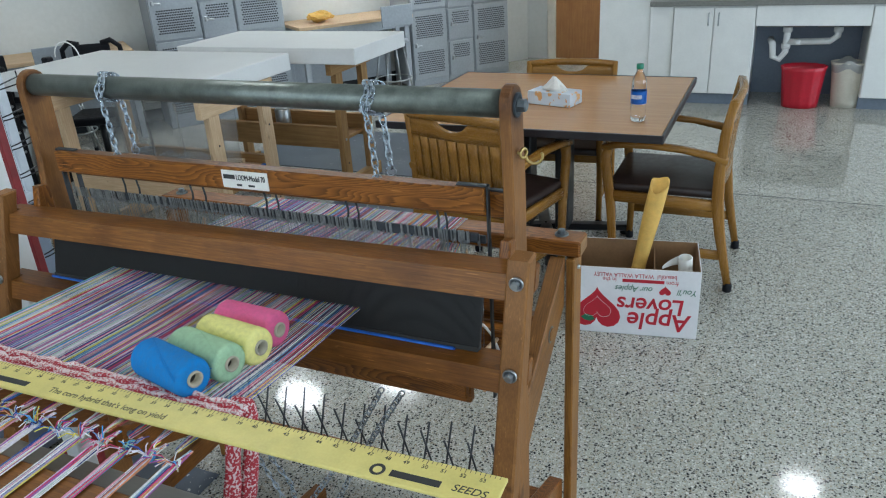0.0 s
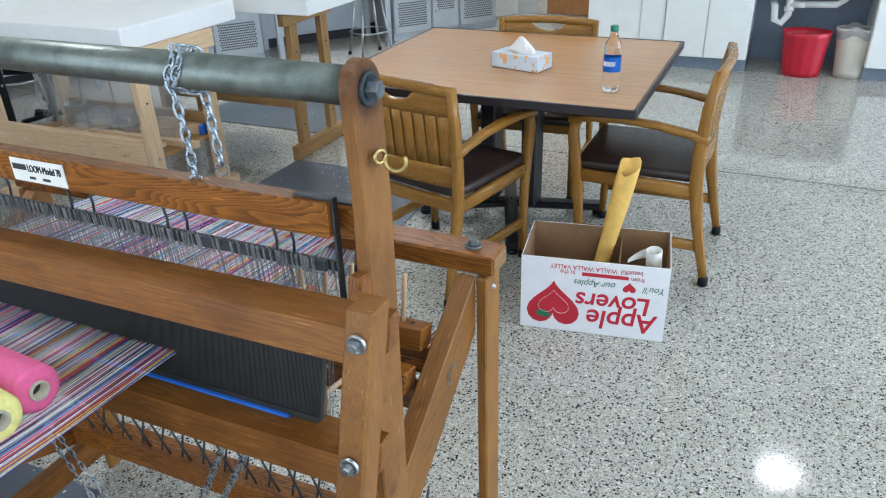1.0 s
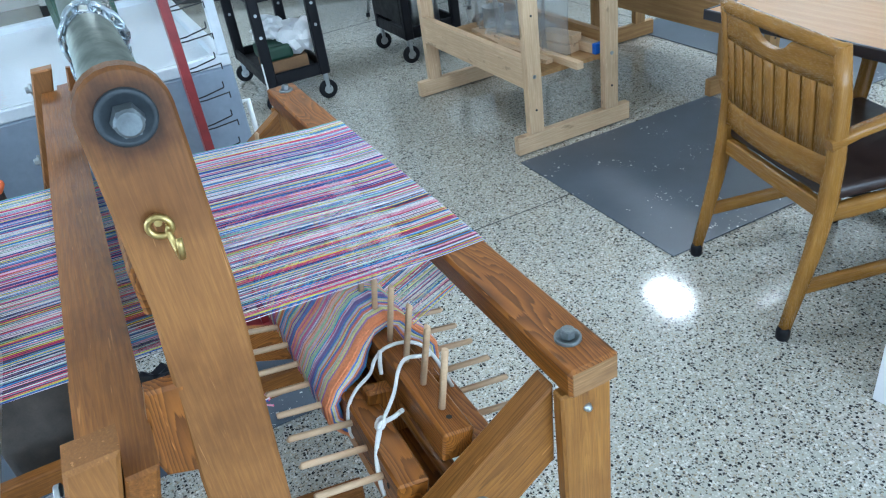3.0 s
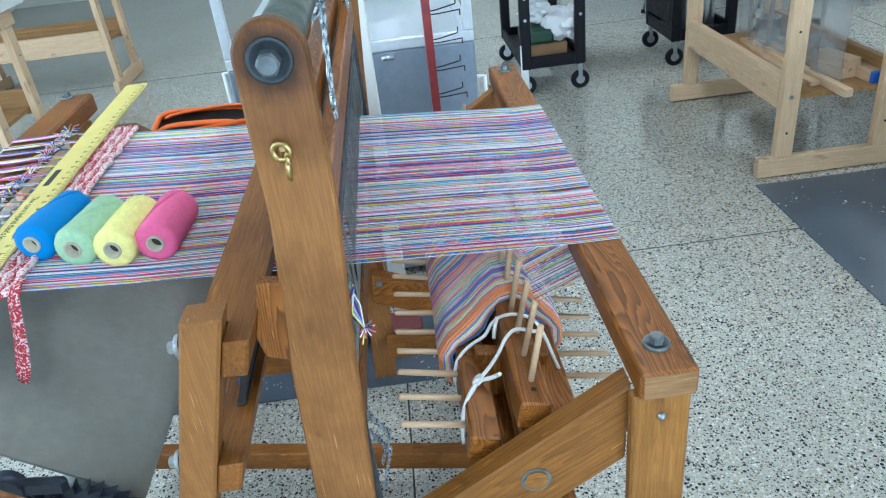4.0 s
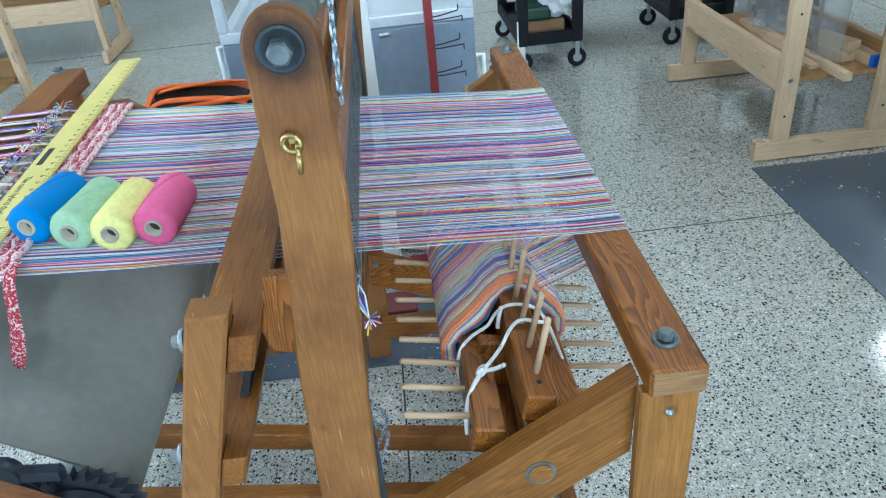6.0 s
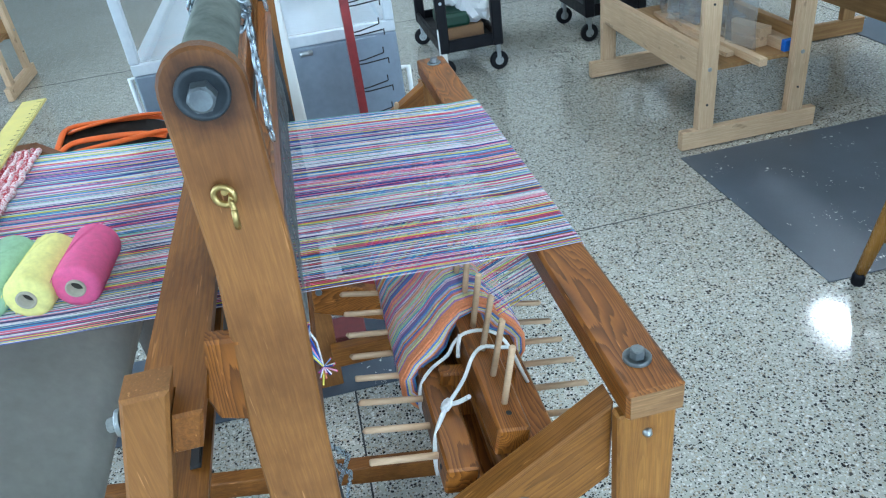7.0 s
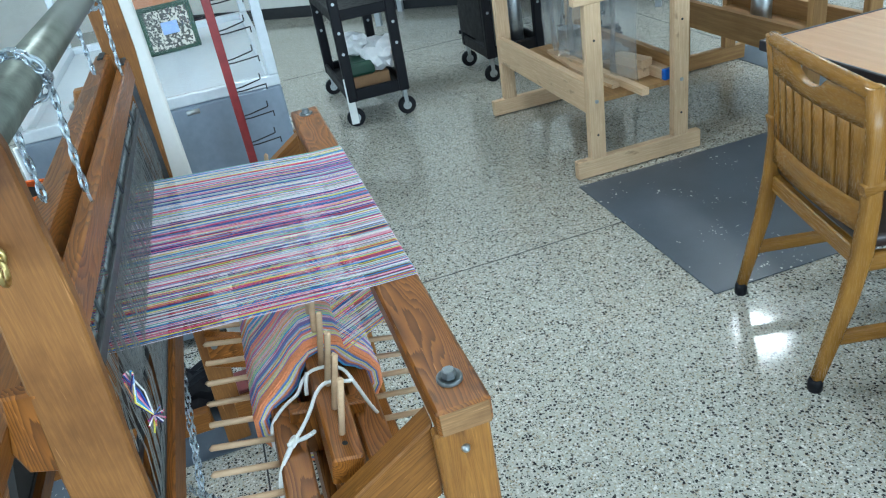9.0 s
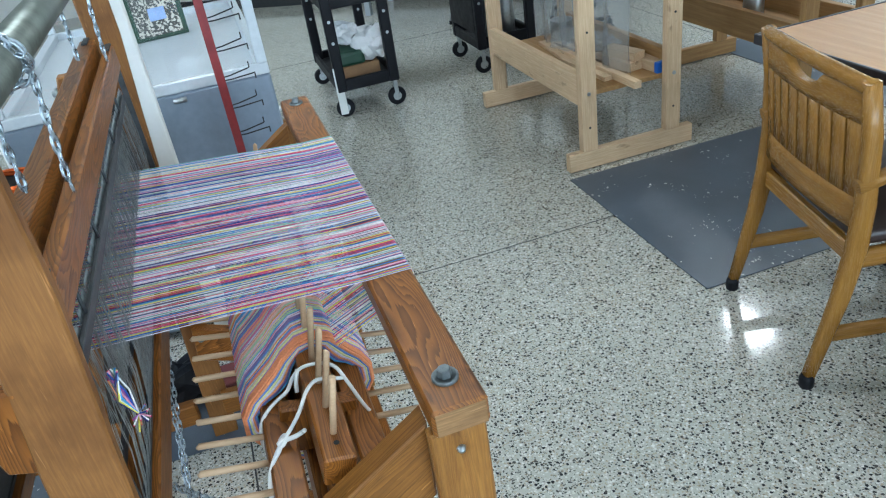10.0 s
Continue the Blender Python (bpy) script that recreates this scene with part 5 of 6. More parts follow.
for a in range(4):
    bm = B(); beam(bm, (0, 0, 0.062), (0.44 * math.cos(a * math.pi / 2 + 0.35), 0.44 * math.sin(a * math.pi / 2 + 0.35), 0.040), 0.065, 0.035, bevel=0.008)
    ft = part("base_arm", bm, BLACKM, tb)
    bm = B(); lathe(bm, [(0.022, 0.0), (0.026, 0.004), (0.026, 0.02), (0.015, 0.026)], (0.42 * math.cos(a * math.pi / 2 + 0.35), 0.42 * math.sin(a * math.pi / 2 + 0.35), 0), 2, 14)
    part("glide", bm, BLACKP, ft)

# bottle and tissues
bt_ = thing("water_bottle", pose(-0.491, 3.545, 0.7505), "clear plastic water bottle with blue label and green cap", "bottle")
bm = B()
prof = [(0.0, 0.006), (0.022, 0.0), (0.030, 0.004), (0.0325, 0.02), (0.031, 0.035), (0.0325, 0.05), (0.031, 0.065), (0.0325, 0.075), (0.0325, 0.135), (0.031, 0.145), (0.0325, 0.155), (0.028, 0.18), (0.018, 0.202), (0.0135, 0.212), (0.0135, 0.225)]
lathe(bm, prof, (0, 0, 0), 2, 28, False)
part("body", bm, BOTTLE, bt_)
bm = B(); lathe(bm, [(0.0332, 0.078), (0.0332, 0.132)], (0, 0, 0), 2, 28, False)
lab = part("label", bm, plain("blue_label", (0.006, 0.10, 0.42), 0.3), bt_, "blue wrap label")
bm = B()
for k in range(-6, 7):
    a = radians(-100 + k * 6.5)
    c = Vector((0.0336 * math.cos(a), 0.0336 * math.sin(a), 0.108))
    box(bm, (c.x - 0.0012, c.y - 0.0003, 0.099 if k % 2 else 0.101), (c.x + 0.0012, c.y + 0.0003, 0.117))
part("print_bar", bm, INKWHITE, lab)
bm = B(); lathe(bm, [(0.0145, 0.222), (0.0150, 0.226), (0.0150, 0.240), (0.0135, 0.243)], (0, 0, 0), 2, 24)
part("cap", bm, plain("green_cap", (0.02, 0.20, 0.12), 0.4), bt_)
tis = thing("tissue_box", pose(-0.93, 3.80, 0.7505, 0, 0, -14), "white and orange printed tissue box with a tissue pulled up", "tissue box")
bm = B(); box(bm, (-0.115, -0.06, 0), (0.115, 0.06, 0.062), bevel=0.002)
part("carton", bm, TISSUE, tis)
bm = B()
rt = random.Random(5)
rings = [[bm.verts.new((r * sx * math.cos(2 * math.pi * j / 14), r * sy * math.sin(2 * math.pi * j / 14), z + rt.uniform(-0.006, 0.006))) for j in range(14)] for r, sx, sy, z in ((0.07, 1, 0.35, 0.0625), (0.06, 1, 0.5, 0.078), (0.035, 1, 0.5, 0.10), (0.008, 1, 1, 0.128))]
for A, Bq in zip(rings, rings[1:]):
    for k in range(14):
        bm.faces.new((A[k], A[(k + 1) % 14], Bq[(k + 1) % 14], Bq[k]))
part("tissue", bm, PAPER, tis, "crumpled cream tissue")


# ---- trestle work benches with thick white tops ----
def bench(x0, x1, y0, y1, top, P, label, tx0, tx1, ty0, ty1):
    t = thing("work_bench", pose((x0 + x1) / 2, (y0 + y1) / 2, 0), label, "work bench", "white-topped benches")
    for x in (x0, x1):
        bm = B(); box(bm, (x - 0.019, y0, 0.006), (x + 0.019, y1, 0.09), bevel=0.002)
        wpart("foot_rail", bm, P[1], t)
        for y in (y0 + 0.105, y1 - 0.105):
            bm = B(); box(bm, (x - 0.0195, y - 0.037, 0.091), (x + 0.0185, y + 0.037, top - 0.185), bevel=0.002)
            leg = wpart("leg", bm, P[2], t)
            if x == max(x0, x1):
                for z in (0.20, 0.355, 0.62):
                    bm = B(); tube(bm, [(x + 0.018, y, z), (x + 0.0215, y, z)], 0.009 if z == 0.355 else 0.005, 10)
                    part("bolt", bm, ZINC if z == 0.355 else DARK, leg)
        bm = B(); box(bm, (x - 0.019, y0 + 0.02, top - 0.184), (x + 0.019, y1 - 0.02, top - 0.095), bevel=0.002)
        wpart("top_rail", bm, P[1], t)
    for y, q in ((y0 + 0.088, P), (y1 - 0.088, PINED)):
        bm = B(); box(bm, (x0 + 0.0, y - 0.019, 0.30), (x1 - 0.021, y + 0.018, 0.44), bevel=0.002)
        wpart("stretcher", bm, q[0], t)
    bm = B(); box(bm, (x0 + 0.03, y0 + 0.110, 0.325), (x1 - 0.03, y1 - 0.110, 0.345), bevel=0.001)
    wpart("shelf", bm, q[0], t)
    bm = B(); box(bm, (tx0, ty0, top - 0.094), (tx1, ty1, top), bevel=0.004)
    tp = wpart("bench_top", bm, WHITEBOARD, t, "thick white laminate top")
    return t


bench(-3.53, -2.50, 3.07, 3.70, 0.955, PINE, "pine trestle work bench with thick white top", -3.92, -2.49, 3.12, 3.88)
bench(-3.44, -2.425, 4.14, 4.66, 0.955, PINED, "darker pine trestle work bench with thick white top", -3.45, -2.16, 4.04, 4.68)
# offcuts on the shelf of the first bench
ro = random.Random(8)
for k, (x, y, L, w, h, yaw, z) in enumerate([(-2.735, 3.485, 0.19, 0.078, 0.040, 8, 0.3455), (-2.745, 3.500, 0.20, 0.07, 0.040, 14, 0.386), (-2.645, 3.575, 0.16, 0.072, 0.046, 5, 0.3455), (-2.77, 3.372, 0.68, 0.036, 0.032, 2, 0.3455), (-2.80, 3.325, 0.40, 0.04, 0.02, 3, 0.3455), (-3.05, 3.45, 0.5, 0.04, 0.02, 8, 0.3455), (-3.12, 3.35, 0.45, 0.06, 0.018, -6, 0.3455), (-3.2, 3.52, 0.3, 0.03, 0.025, 20, 0.3455)]):
    bm = B(); box(bm, (-L / 2, -w / 2, 0), (L / 2, w / 2, h), pose(x, y, z, 0, 0, yaw), 0.0015)
    solid("wood_offcut", bm, PINE[0], "sawn pine offcut lying on the bench shelf", "wood offcut", "offcuts on the shelf")
bm = B(); box(bm, (-0.012, -0.038, 0), (0.012, 0.038, 0.0485), pose(-2.551, 3.583, 0.3455, 0, 0, 5), 0.002)
solid("blue_tape_roll", bm, BLUETAPE, "bright blue tape round the end of an offcut", "tape")


def crumple(name, c, r, mat, label, category, seed, squash=0.6, sub=3):
    bm = B()
    bmesh.ops.create_icosphere(bm, subdivisions=sub, radius=1.0)
    off = Vector((seed * 3.7, seed * 1.3, 0))
    for v in bm.verts:
        n = noise.fractal(v.co * 1.6 + off, 0.6, 2.0, 4) * 0.35
        w = abs(noise.noise(v.co * 5 + off)) * 0.25
        v.co *= r * (1 + n - w)
        v.co.z *= squash
    lo = min(v.co.z for v in bm.verts)
    for v in bm.verts:
        v.co += Vector(c) - Vector((0, 0, lo))
    return solid(name, bm, mat, label, category)


film, ft_, fp_ = nodes_of("clear_film")
fp_.inputs["Base Color"].default_value, fp_.inputs["Roughness"].default_value, fp_.inputs["Alpha"].default_value = (0.75, 0.78, 0.80, 1), 0.12, 0.22
crumple("plastic_bag", (-2.95, 3.47, 0.366), 0.10, film, "crumpled clear plastic sheeting on the bench shelf", "plastic bag", 1, 0.45)
crumple("plastic_bag", (-3.10, 3.42, 0.346), 0.12, film, "crumpled clear plastic sheeting on the bench shelf", "plastic bag", 2, 0.45)
bm = B()
lathe(bm, [(0.055, 0.0), (0.058, 0.005), (0.058, 0.115), (0.060, 0.12), (0.054, 0.12), (0.053, 0.01)], (-3.30, 3.46, 0.346), 2, 20)
tube(bm, [(-3.30 + 0.058 * math.cos(a), 3.46, 0.47 + 0.05 * math.sin(a)) for a in [math.pi * j / 10 for j in range(11)]], 0.002, 6)
solid("tin_can", bm, ZINC, "small steel can with a wire handle on the shelf", "can")
bm = B(); lathe(bm, [(0.05, 0.0), (0.052, 0.004), (0.052, 0.14), (0.045, 0.15)], (-2.98, 4.40, 0.346), 2, 20)
solid("tin_can", bm, ZINC, "steel paint can on the second bench shelf", "can")


crumple("cloth_bag", (-1.74, 1.33, 0.0055), 0.11, BLACKP, "crumpled black bag lying on the floor behind the loom", "bag", 4, 0.55)
bm = B(); box(bm, (-1.71, 1.445, 0.0055), (-1.61, 1.575, 0.09), bevel=0.006)
box(bm, (-1.714, 1.441, 0.0902), (-1.606, 1.579, 0.100), bevel=0.004)
solid("red_box", bm, plain("dark_red_card", (0.16, 0.035, 0.035), 0.6, 0, 0.2, 30), "dark red lidded box on the floor behind the loom", "box")


# ---- black carts ----
def wheel(bm, c, r, w):
    tube(bm, [(c[0] - w / 2, c[1], c[2]), (c[0] - w * 0.35, c[1], c[2]), (c[0] + w * 0.35, c[1], c[2]), (c[0] + w / 2, c[1], c[2])], [r * 0.88, r, r, r * 0.88], 18)


def cart(m, label, w, d, h, panel):
    t = thing("utility_cart", m, label, "cart", "black carts")
    for x, y in ((0.02, 0.02), (0.02, w - 0.02), (-d + 0.02, 0.02), (-d + 0.02, w - 0.02)):
        bm = B(); box(bm, (x - 0.028, y - 0.03, 0.15), (x + 0.02, y + 0.03, h), bevel=0.008)
        po = part("post", bm, BLACKP, t)
        for z in (0.44, 0.56, 0.72):
            bm = B(); tube(bm, [(x + 0.0195, y, z), (x + 0.0215, y, z)], 0.009, 12)
            part("stud", bm, ZINC, po)
        bm = B(); wheel(bm, (x - 0.005, y, 0.055), 0.055, 0.028)
        wh = part("caster", bm, BLACKP, t, "black rubber caster wheel")
        bm = B(); tube(bm, [(x - 0.021, y, 0.055), (x + 0.011, y, 0.055)], 0.026, 14)
        part("hub", bm, ZINC, wh)
        bm = B(); box(bm, (x - 0.024, y - 0.012, 0.06), (x + 0.014, y + 0.012, 0.155), bevel=0.003)
        part("fork", bm, ZINC, wh)
    for z in ((0.15, 0.22), (0.62, 0.68)):
        bm = B(); box(bm, (-d + 0.001, -0.005, z[0]), (0.024, w + 0.005, z[0] + 0.022), bevel=0.006)
        box(bm, (0.0, -0.004, z[0]), (0.023, w + 0.004, z[1]), bevel=0.006)
        box(bm, (-d, -0.004, z[0]), (-d + 0.02, w + 0.004, z[1]), bevel=0.006)
        box(bm, (-d, -0.006, z[0]), (0.02, 0.014, z[1]), bevel=0.006)
        box(bm, (-d, w - 0.014, z[0]), (0.02, w + 0.006, z[1]), bevel=0.006)
        part("tray", bm, BLACKP, t)
    if panel:
        bm = B(); box(bm, (-d, -0.012, 0.25), (0.0, -0.006, 0.60), bevel=0.002)
        part("side_panel", bm, BLACKP, t)
    return t


cart(pose(-3.97, 2.33, 0), "black plastic two-tray utility cart on casters holding boxes and bags", 0.36, 0.75, 0.9, False)
cart(pose(-4.16, 3.29, 0), "black cart with steel cylinders, on casters", 0.38, 0.45, 0.95, True)
bm = B(); box(bm, (-4.30, 2.38, 0.174), (-4.06, 2.62, 0.26), bevel=0.004)
solid("brown_carton", bm, CARD, "open brown carton on the cart tray", "carton")
bm = B(); box(bm, (-4.28, 2.36, 0.262), (-4.04, 2.54, 0.345), bevel=0.02, seg=2)
solid("green_case", bm, GREENBOX, "dark green case lying on the cart", "case")
crumple("plastic_bag", (-4.12, 2.62, 0.262), 0.12, PLASTICBAG, "crumpled white plastic bag on the cart", "plastic bag", 4, 0.9)
crumple("plastic_bag", (-4.20, 2.46, 0.346), 0.09, PLASTICBAG, "crumpled white plastic bag on the cart", "plastic bag", 5, 0.8)
bm = B(); box(bm, (-3.942, 2.315, 0.02), (-3.935, 2.36, 0.30), pose(0, 0, 0), 0.002)
solid("white_strip", bm, WHITEP, "white plastic strip hanging from the cart", "strip")
for y in (3.42, 3.54):
    bm = B(); lathe(bm, [(0.05, 0.0), (0.055, 0.01), (0.055, 0.36), (0.03, 0.40)], (-4.27, y, 0.173), 2, 20)
    solid("steel_cylinder", bm, ZINC, "shiny steel cylinder standing on the black cart", "cylinder", "cylinders on the cart")

# ---- display case beyond the loom ----
cs = thing("display_case", pose(-2.35, 1.35, 0), "blue-grey steel case base with white-framed sloping glass top", "display case")
CX0, CX1, CY0, CY1 = -3.35, -2.09, 1.065, 1.865
bm = B(); box(bm, (CX0, CY0, 0.03), (CX1, CY1, 0.85), bevel=0.006)
wpart("base_cabinet", bm, STEELGREY, cs)
bm = B(); box(bm, (CX0 + 0.02, CY0 + 0.02, 0.851), (CX1 - 0.02, CY1 - 0.02, 0.858))
wpart("case_floor", bm, CASEW, cs, "pale case floor")
for lo, hi in (((CX1 - 0.035, CY0, 0.851), (CX1, CY1, 0.885)), ((CX0, CY0, 0.851), (CX0 + 0.035, CY1, 0.885)), ((CX0 + 0.036, CY1 - 0.035, 0.851), (CX1 - 0.036, CY1, 0.885)), ((CX0 + 0.036, CY0, 0.851), (CX1 - 0.036, CY0 + 0.035, 0.885)),
               ((CX1 - 0.03, CY1 - 0.03, 0.886), (CX1, CY1, 1.48)), ((CX1 - 0.03, CY0, 0.886), (CX1, CY0 + 0.03, 1.48)), ((CX0, CY1 - 0.03, 0.886), (CX0 + 0.03, CY1, 1.48)), ((CX0, CY0, 0.886), (CX0 + 0.03, CY0 + 0.03, 1.48)),
               ((CX1 - 0.03, CY0, 1.481), (CX1, CY1, 1.515)), ((CX0, CY0, 1.481), (CX0 + 0.03, CY1, 1.515)), ((CX0 + 0.031, CY1 - 0.03, 1.481), (CX1 - 0.031, CY1, 1.515)), ((CX0 + 0.031, CY0, 1.481), (CX1 - 0.031, CY0 + 0.03, 1.515))):
    bm = B(); box(bm, lo, hi, bevel=0.003)
    wpart("frame_bar", bm, CASEW, cs)
for x in (CX1 - 0.016,):
    bm = B(); box(bm, (x, CY0 + 0.031, 0.887), (x + 0.004, CY1 - 0.031, 1.48))
    ob = wpart("glass_pane", bm, PANE, cs)
    ob.visible_shadow = False
bm = B(); tube(bm, [(CX1 - 0.1, CY1, 0.70), (CX1 - 0.1, CY1 + 0.035, 0.70), (CX1 - 0.1, CY1 + 0.035, 0.56), (CX1 - 0.1, CY1, 0.56)], 0.008, 10)
wpart("handle", bm, WHITEP, cs, "white handle")
bm = B(); tube(bm, [(CX1 - 0.1, CY0, 0.82), (CX1 - 0.1, CY0 - 0.035, 0.82), (CX1 - 0.1, CY0 - 0.035, 0.70), (CX1 - 0.1, CY0, 0.70)], 0.008, 10)
wpart("handle", bm, WHITEP, cs, "white handle")
bm = B(); tube(bm, [(-2.086, 1.56, 0.83), (-2.086, 1.60, 0.83)], 0.008, 10)
wpart("latch", bm, ZINC, cs)

# dark birdhouse-like model inside the case
hs = thing("model_house", pose(-2.99, 1.53, 0.8585, 0, 0, 8) @ Matrix.Diagonal((0.8, 0.8, 0.8, 1)), "small dark green model house with pebbled front and tiled roof", "model house")
bm = B(); box(bm, (-0.10, -0.13, 0), (0.10, 0.13, 0.24), bevel=0.004)
part("wall", bm, GREENBOX, hs)
bm = B(); box(bm, (0.1005, -0.105, 0.02), (0.106, 0.105, 0.21))
part("pebbled_front", bm, speckled("pebbles", (0.05, 0.05, 0.045), (0.5, 0.47, 0.4), 90, 0.52, 0.5), hs, "front of small dark and pale pebbles")
bm = B(); box(bm, (0.1065, -0.035, 0.09), (0.110, 0.045, 0.15), bevel=0.002)
part("window", bm, plain("house_window", (0.25, 0.35, 0.6), 0.3), hs)
bm = B(); prism(bm, [(-0.17, 0.2405), (0.17, 0.2405), (0.0, 0.36)], 0, -0.13, 0.14)
part("roof", bm, plain("clay_roof", (0.32, 0.14, 0.07), 0.7), hs)

# white post and red hook rail standing beyond the far loom post
bm = B(); box(bm, (-1.785, 1.492, 0.0), (-1.725, 1.544, 1.95), bevel=0.004)
solid("white_post", bm, WHITEP, "square white painted post standing behind the loom", "post")
rk = thing("hook_rack", pose(-1.95, 1.715, 0), "dark red steel rail with rows of black wire hooks", "rack")
bm = B(); box(bm, (-0.050, -0.013, 0.0), (0.0, 0.012, 1.31), bevel=0.002)
part("rail", bm, REDP, rk, "dark red painted rail")
for k in range(12):
    z = 0.30 + 0.085 * k
    for s in (0, 1):
        bm = B(); tube(bm, [(0.002, 0.012, z + 0.010 * s), (0.004, 0.03, z + 0.012 * s), (0.0 + 0.01 * s, 0.096 - 0.012 * s, z + 0.004 + 0.020 * s), (0.0 + 0.01 * s, 0.099 - 0.012 * s, z + 0.006 + 0.020 * s), (0.0 + 0.01 * s, 0.099 - 0.012 * s, z + (0.022 if s else -0.012) + 0.020 * s)], 0.0021, 6)
        part("hook", bm, BLACKM, rk)
bm = B(); box(bm, (-0.10, -0.15, 0.0), (0.08, 0.15, 0.02), bevel=0.004)
part("foot", bm, REDP, rk)

# black tote bag with an orange rim standing at the far end of the loom
tote = thing("tote_bag", pose(-1.71, 1.06, 0), "dark canvas tote bag with orange cloth rim on the floor", "bag")
bm = B()
lo, hi = [], []
for k in range(28):
    a = 2 * math.pi * k / 28
    c, d = math.copysign(abs(math.cos(a)) ** 0.5, math.cos(a)), math.copysign(abs(math.sin(a)) ** 0.5, math.sin(a))
    lo.append((0.075 * c, 0.135 * d, 0.001))
    hi.append((0.085 * c, 0.150 * d + 0.006 * math.sin(3 * a), 0.816 + 0.014 * math.sin(2 * a + 0.6)))
rows = [[bm.verts.new(Vector(p).lerp(Vector(q), u) + Vector((0.006 * math.sin(9 * u + k), 0.006 * math.sin(7 * u + 2 * k), 0))) for k, (p, q) in enumerate(zip(lo, hi))] for u in (0, 0.2, 0.45, 0.7, 1.0)]
rows.append([bm.verts.new((0.93 * q[0], 0.95 * q[1], q[2] - 0.09)) for q in hi])
for A, Bq in zip(rows, rows[1:]):
    for k in range(28):
        bm.faces.new((A[k], A[(k + 1) % 28], Bq[(k + 1) % 28], Bq[k])).smooth = True
bm.faces.new(rows[0][::-1])
bm.faces.new(rows[-1])
part("bag_body", bm, plain("dark_canvas", (0.075, 0.062, 0.052), 0.85, 0, 0.3, 20, 0.2), tote)
bm = B(); tube(bm, [Vector(q) + Vector((0, 0, 0.006)) for q in hi], 0.010, 8, True, flat=0.6)
part("rim", bm, ORANGE, tote, "bright orange cloth rim")
for sx in (1, -1):
    bm = B(); tube(bm, smooth_line([(0.08 * sx, -0.13, 0.818), (0.05 * sx, -0.09, 0.836), (0.06 * sx, 0.0, 0.840), (0.07 * sx, 0.08, 0.836), (0.08 * sx, 0.14, 0.823)], 4), 0.011, 8, flat=0.4)
    part("carry_strap", bm, ORANGE, tote)

# ---- slanted wall with lockers and desks ----
WD = Vector((0.61, 0.79, 0)).normalized()          # along the wall, going away
WN = Vector((0.79, -0.61, 0)).normalized()         # into the room
WA = math.degrees(math.atan2(WD.y, WD.x))
base = Vector((-3.39, 7.25, 0))
MW = Matrix((WD, -WN, Vector((0, 0, 1)))).transposed().to_4x4()   # own x along the wall, own y into it


def on_wall(s, d=0.0, z=0.0):
    m = MW.copy()
    m.translation = base + WD * s - WN * d + Vector((0, 0, z))
    return m


bm = B(); box(bm, (-8.0, 0.47, 0), (1.75, 0.62, H), on_wall(0))
solid("wall_west_slanted", bm, WALLP, "plain off-white painted wall behind the lockers", "wall", kind="structure")
bm = B(); box(bm, (-8.0, 0.455, 0.0), (1.22, 0.469, 0.11), on_wall(0), 0.003)
solid("baseboard", bm, DARK, "dark rubber baseboard", "baseboard", kind="structure")


def locker_door(t, x0, x1, z0, z1, vents):
    """Steel door with rows of small dark vent holes and a lever."""
    bm = B(); box(bm, (x0 + 0.008, -0.018, z0 + 0.008), (x1 - 0.008, -0.002, z1 - 0.008), bevel=0.004)
    d = part("door", bm, LOCKER, t)
    bm = B()
    for a, b in vents:
        za, zb = z0 + (z1 - z0) * a, z0 + (z1 - z0) * b
        n, r = max(4, int((x1 - x0 - 0.10) / 0.021)), max(3, int((zb - za) / 0.020))
        for i in range(r):
            for k in range(n):
                x = x0 + 0.05 + (k + 0.5 + (0.5 if i % 2 else 0)) * (x1 - x0 - 0.11) / n
                z = za + (i + 0.5) * (zb - za) / r
                v = [bm.verts.new((x + p, -0.0186, z + q)) for p, q in ((-0.0105, 0), (0, -0.0085), (0.0105, 0), (0, 0.0085))]
                bm.faces.new(v)
    ob = part("vent_grille", bm, DARK, d, "rows of dark diamond vent holes")
    ob["kind"] = "stuff"
    zc = (z0 + z1) / 2
    bm = B(); box(bm, (x0 + 0.03, -0.030, zc - 0.012), (x0 + 0.11, -0.019, zc + 0.008), bevel=0.003)
    box(bm, (x0 + 0.03, -0.045, zc - 0.012), (x0 + 0.05, -0.030, zc + 0.03), bevel=0.003)
    part("latch", bm, ZINC, d)


def locker_bank(s0):
    x = 0.0
    for w, cells in ((0.42, (0.06, 0.76, 1.38, 1.98)), (0.31, (0.06, 0.42, 0.74, 1.06, 1.38, 1.98)), (0.44, (0.06, 0.76, 1.38, 1.98))):
        t = thing("locker", on_wall(s0 + x), "grey steel locker with vented doors against the wall", "locker", "lockers")
        bm = B(); box(bm, (0, 0, 0.0), (w - 0.004, 0.45, 2.02), bevel=0.003)
        part("carcass", bm, LOCKER, t)
        for a, b in zip(cells, cells[1:]):
            locker_door(t, 0.0, w - 0.004, a, b, ((0.09, 0.42), (0.60, 0.92)) if b - a > 0.5 else ((0.50, 0.90),))
        x += w


locker_bank(0.0)
locker_bank(-2.45)


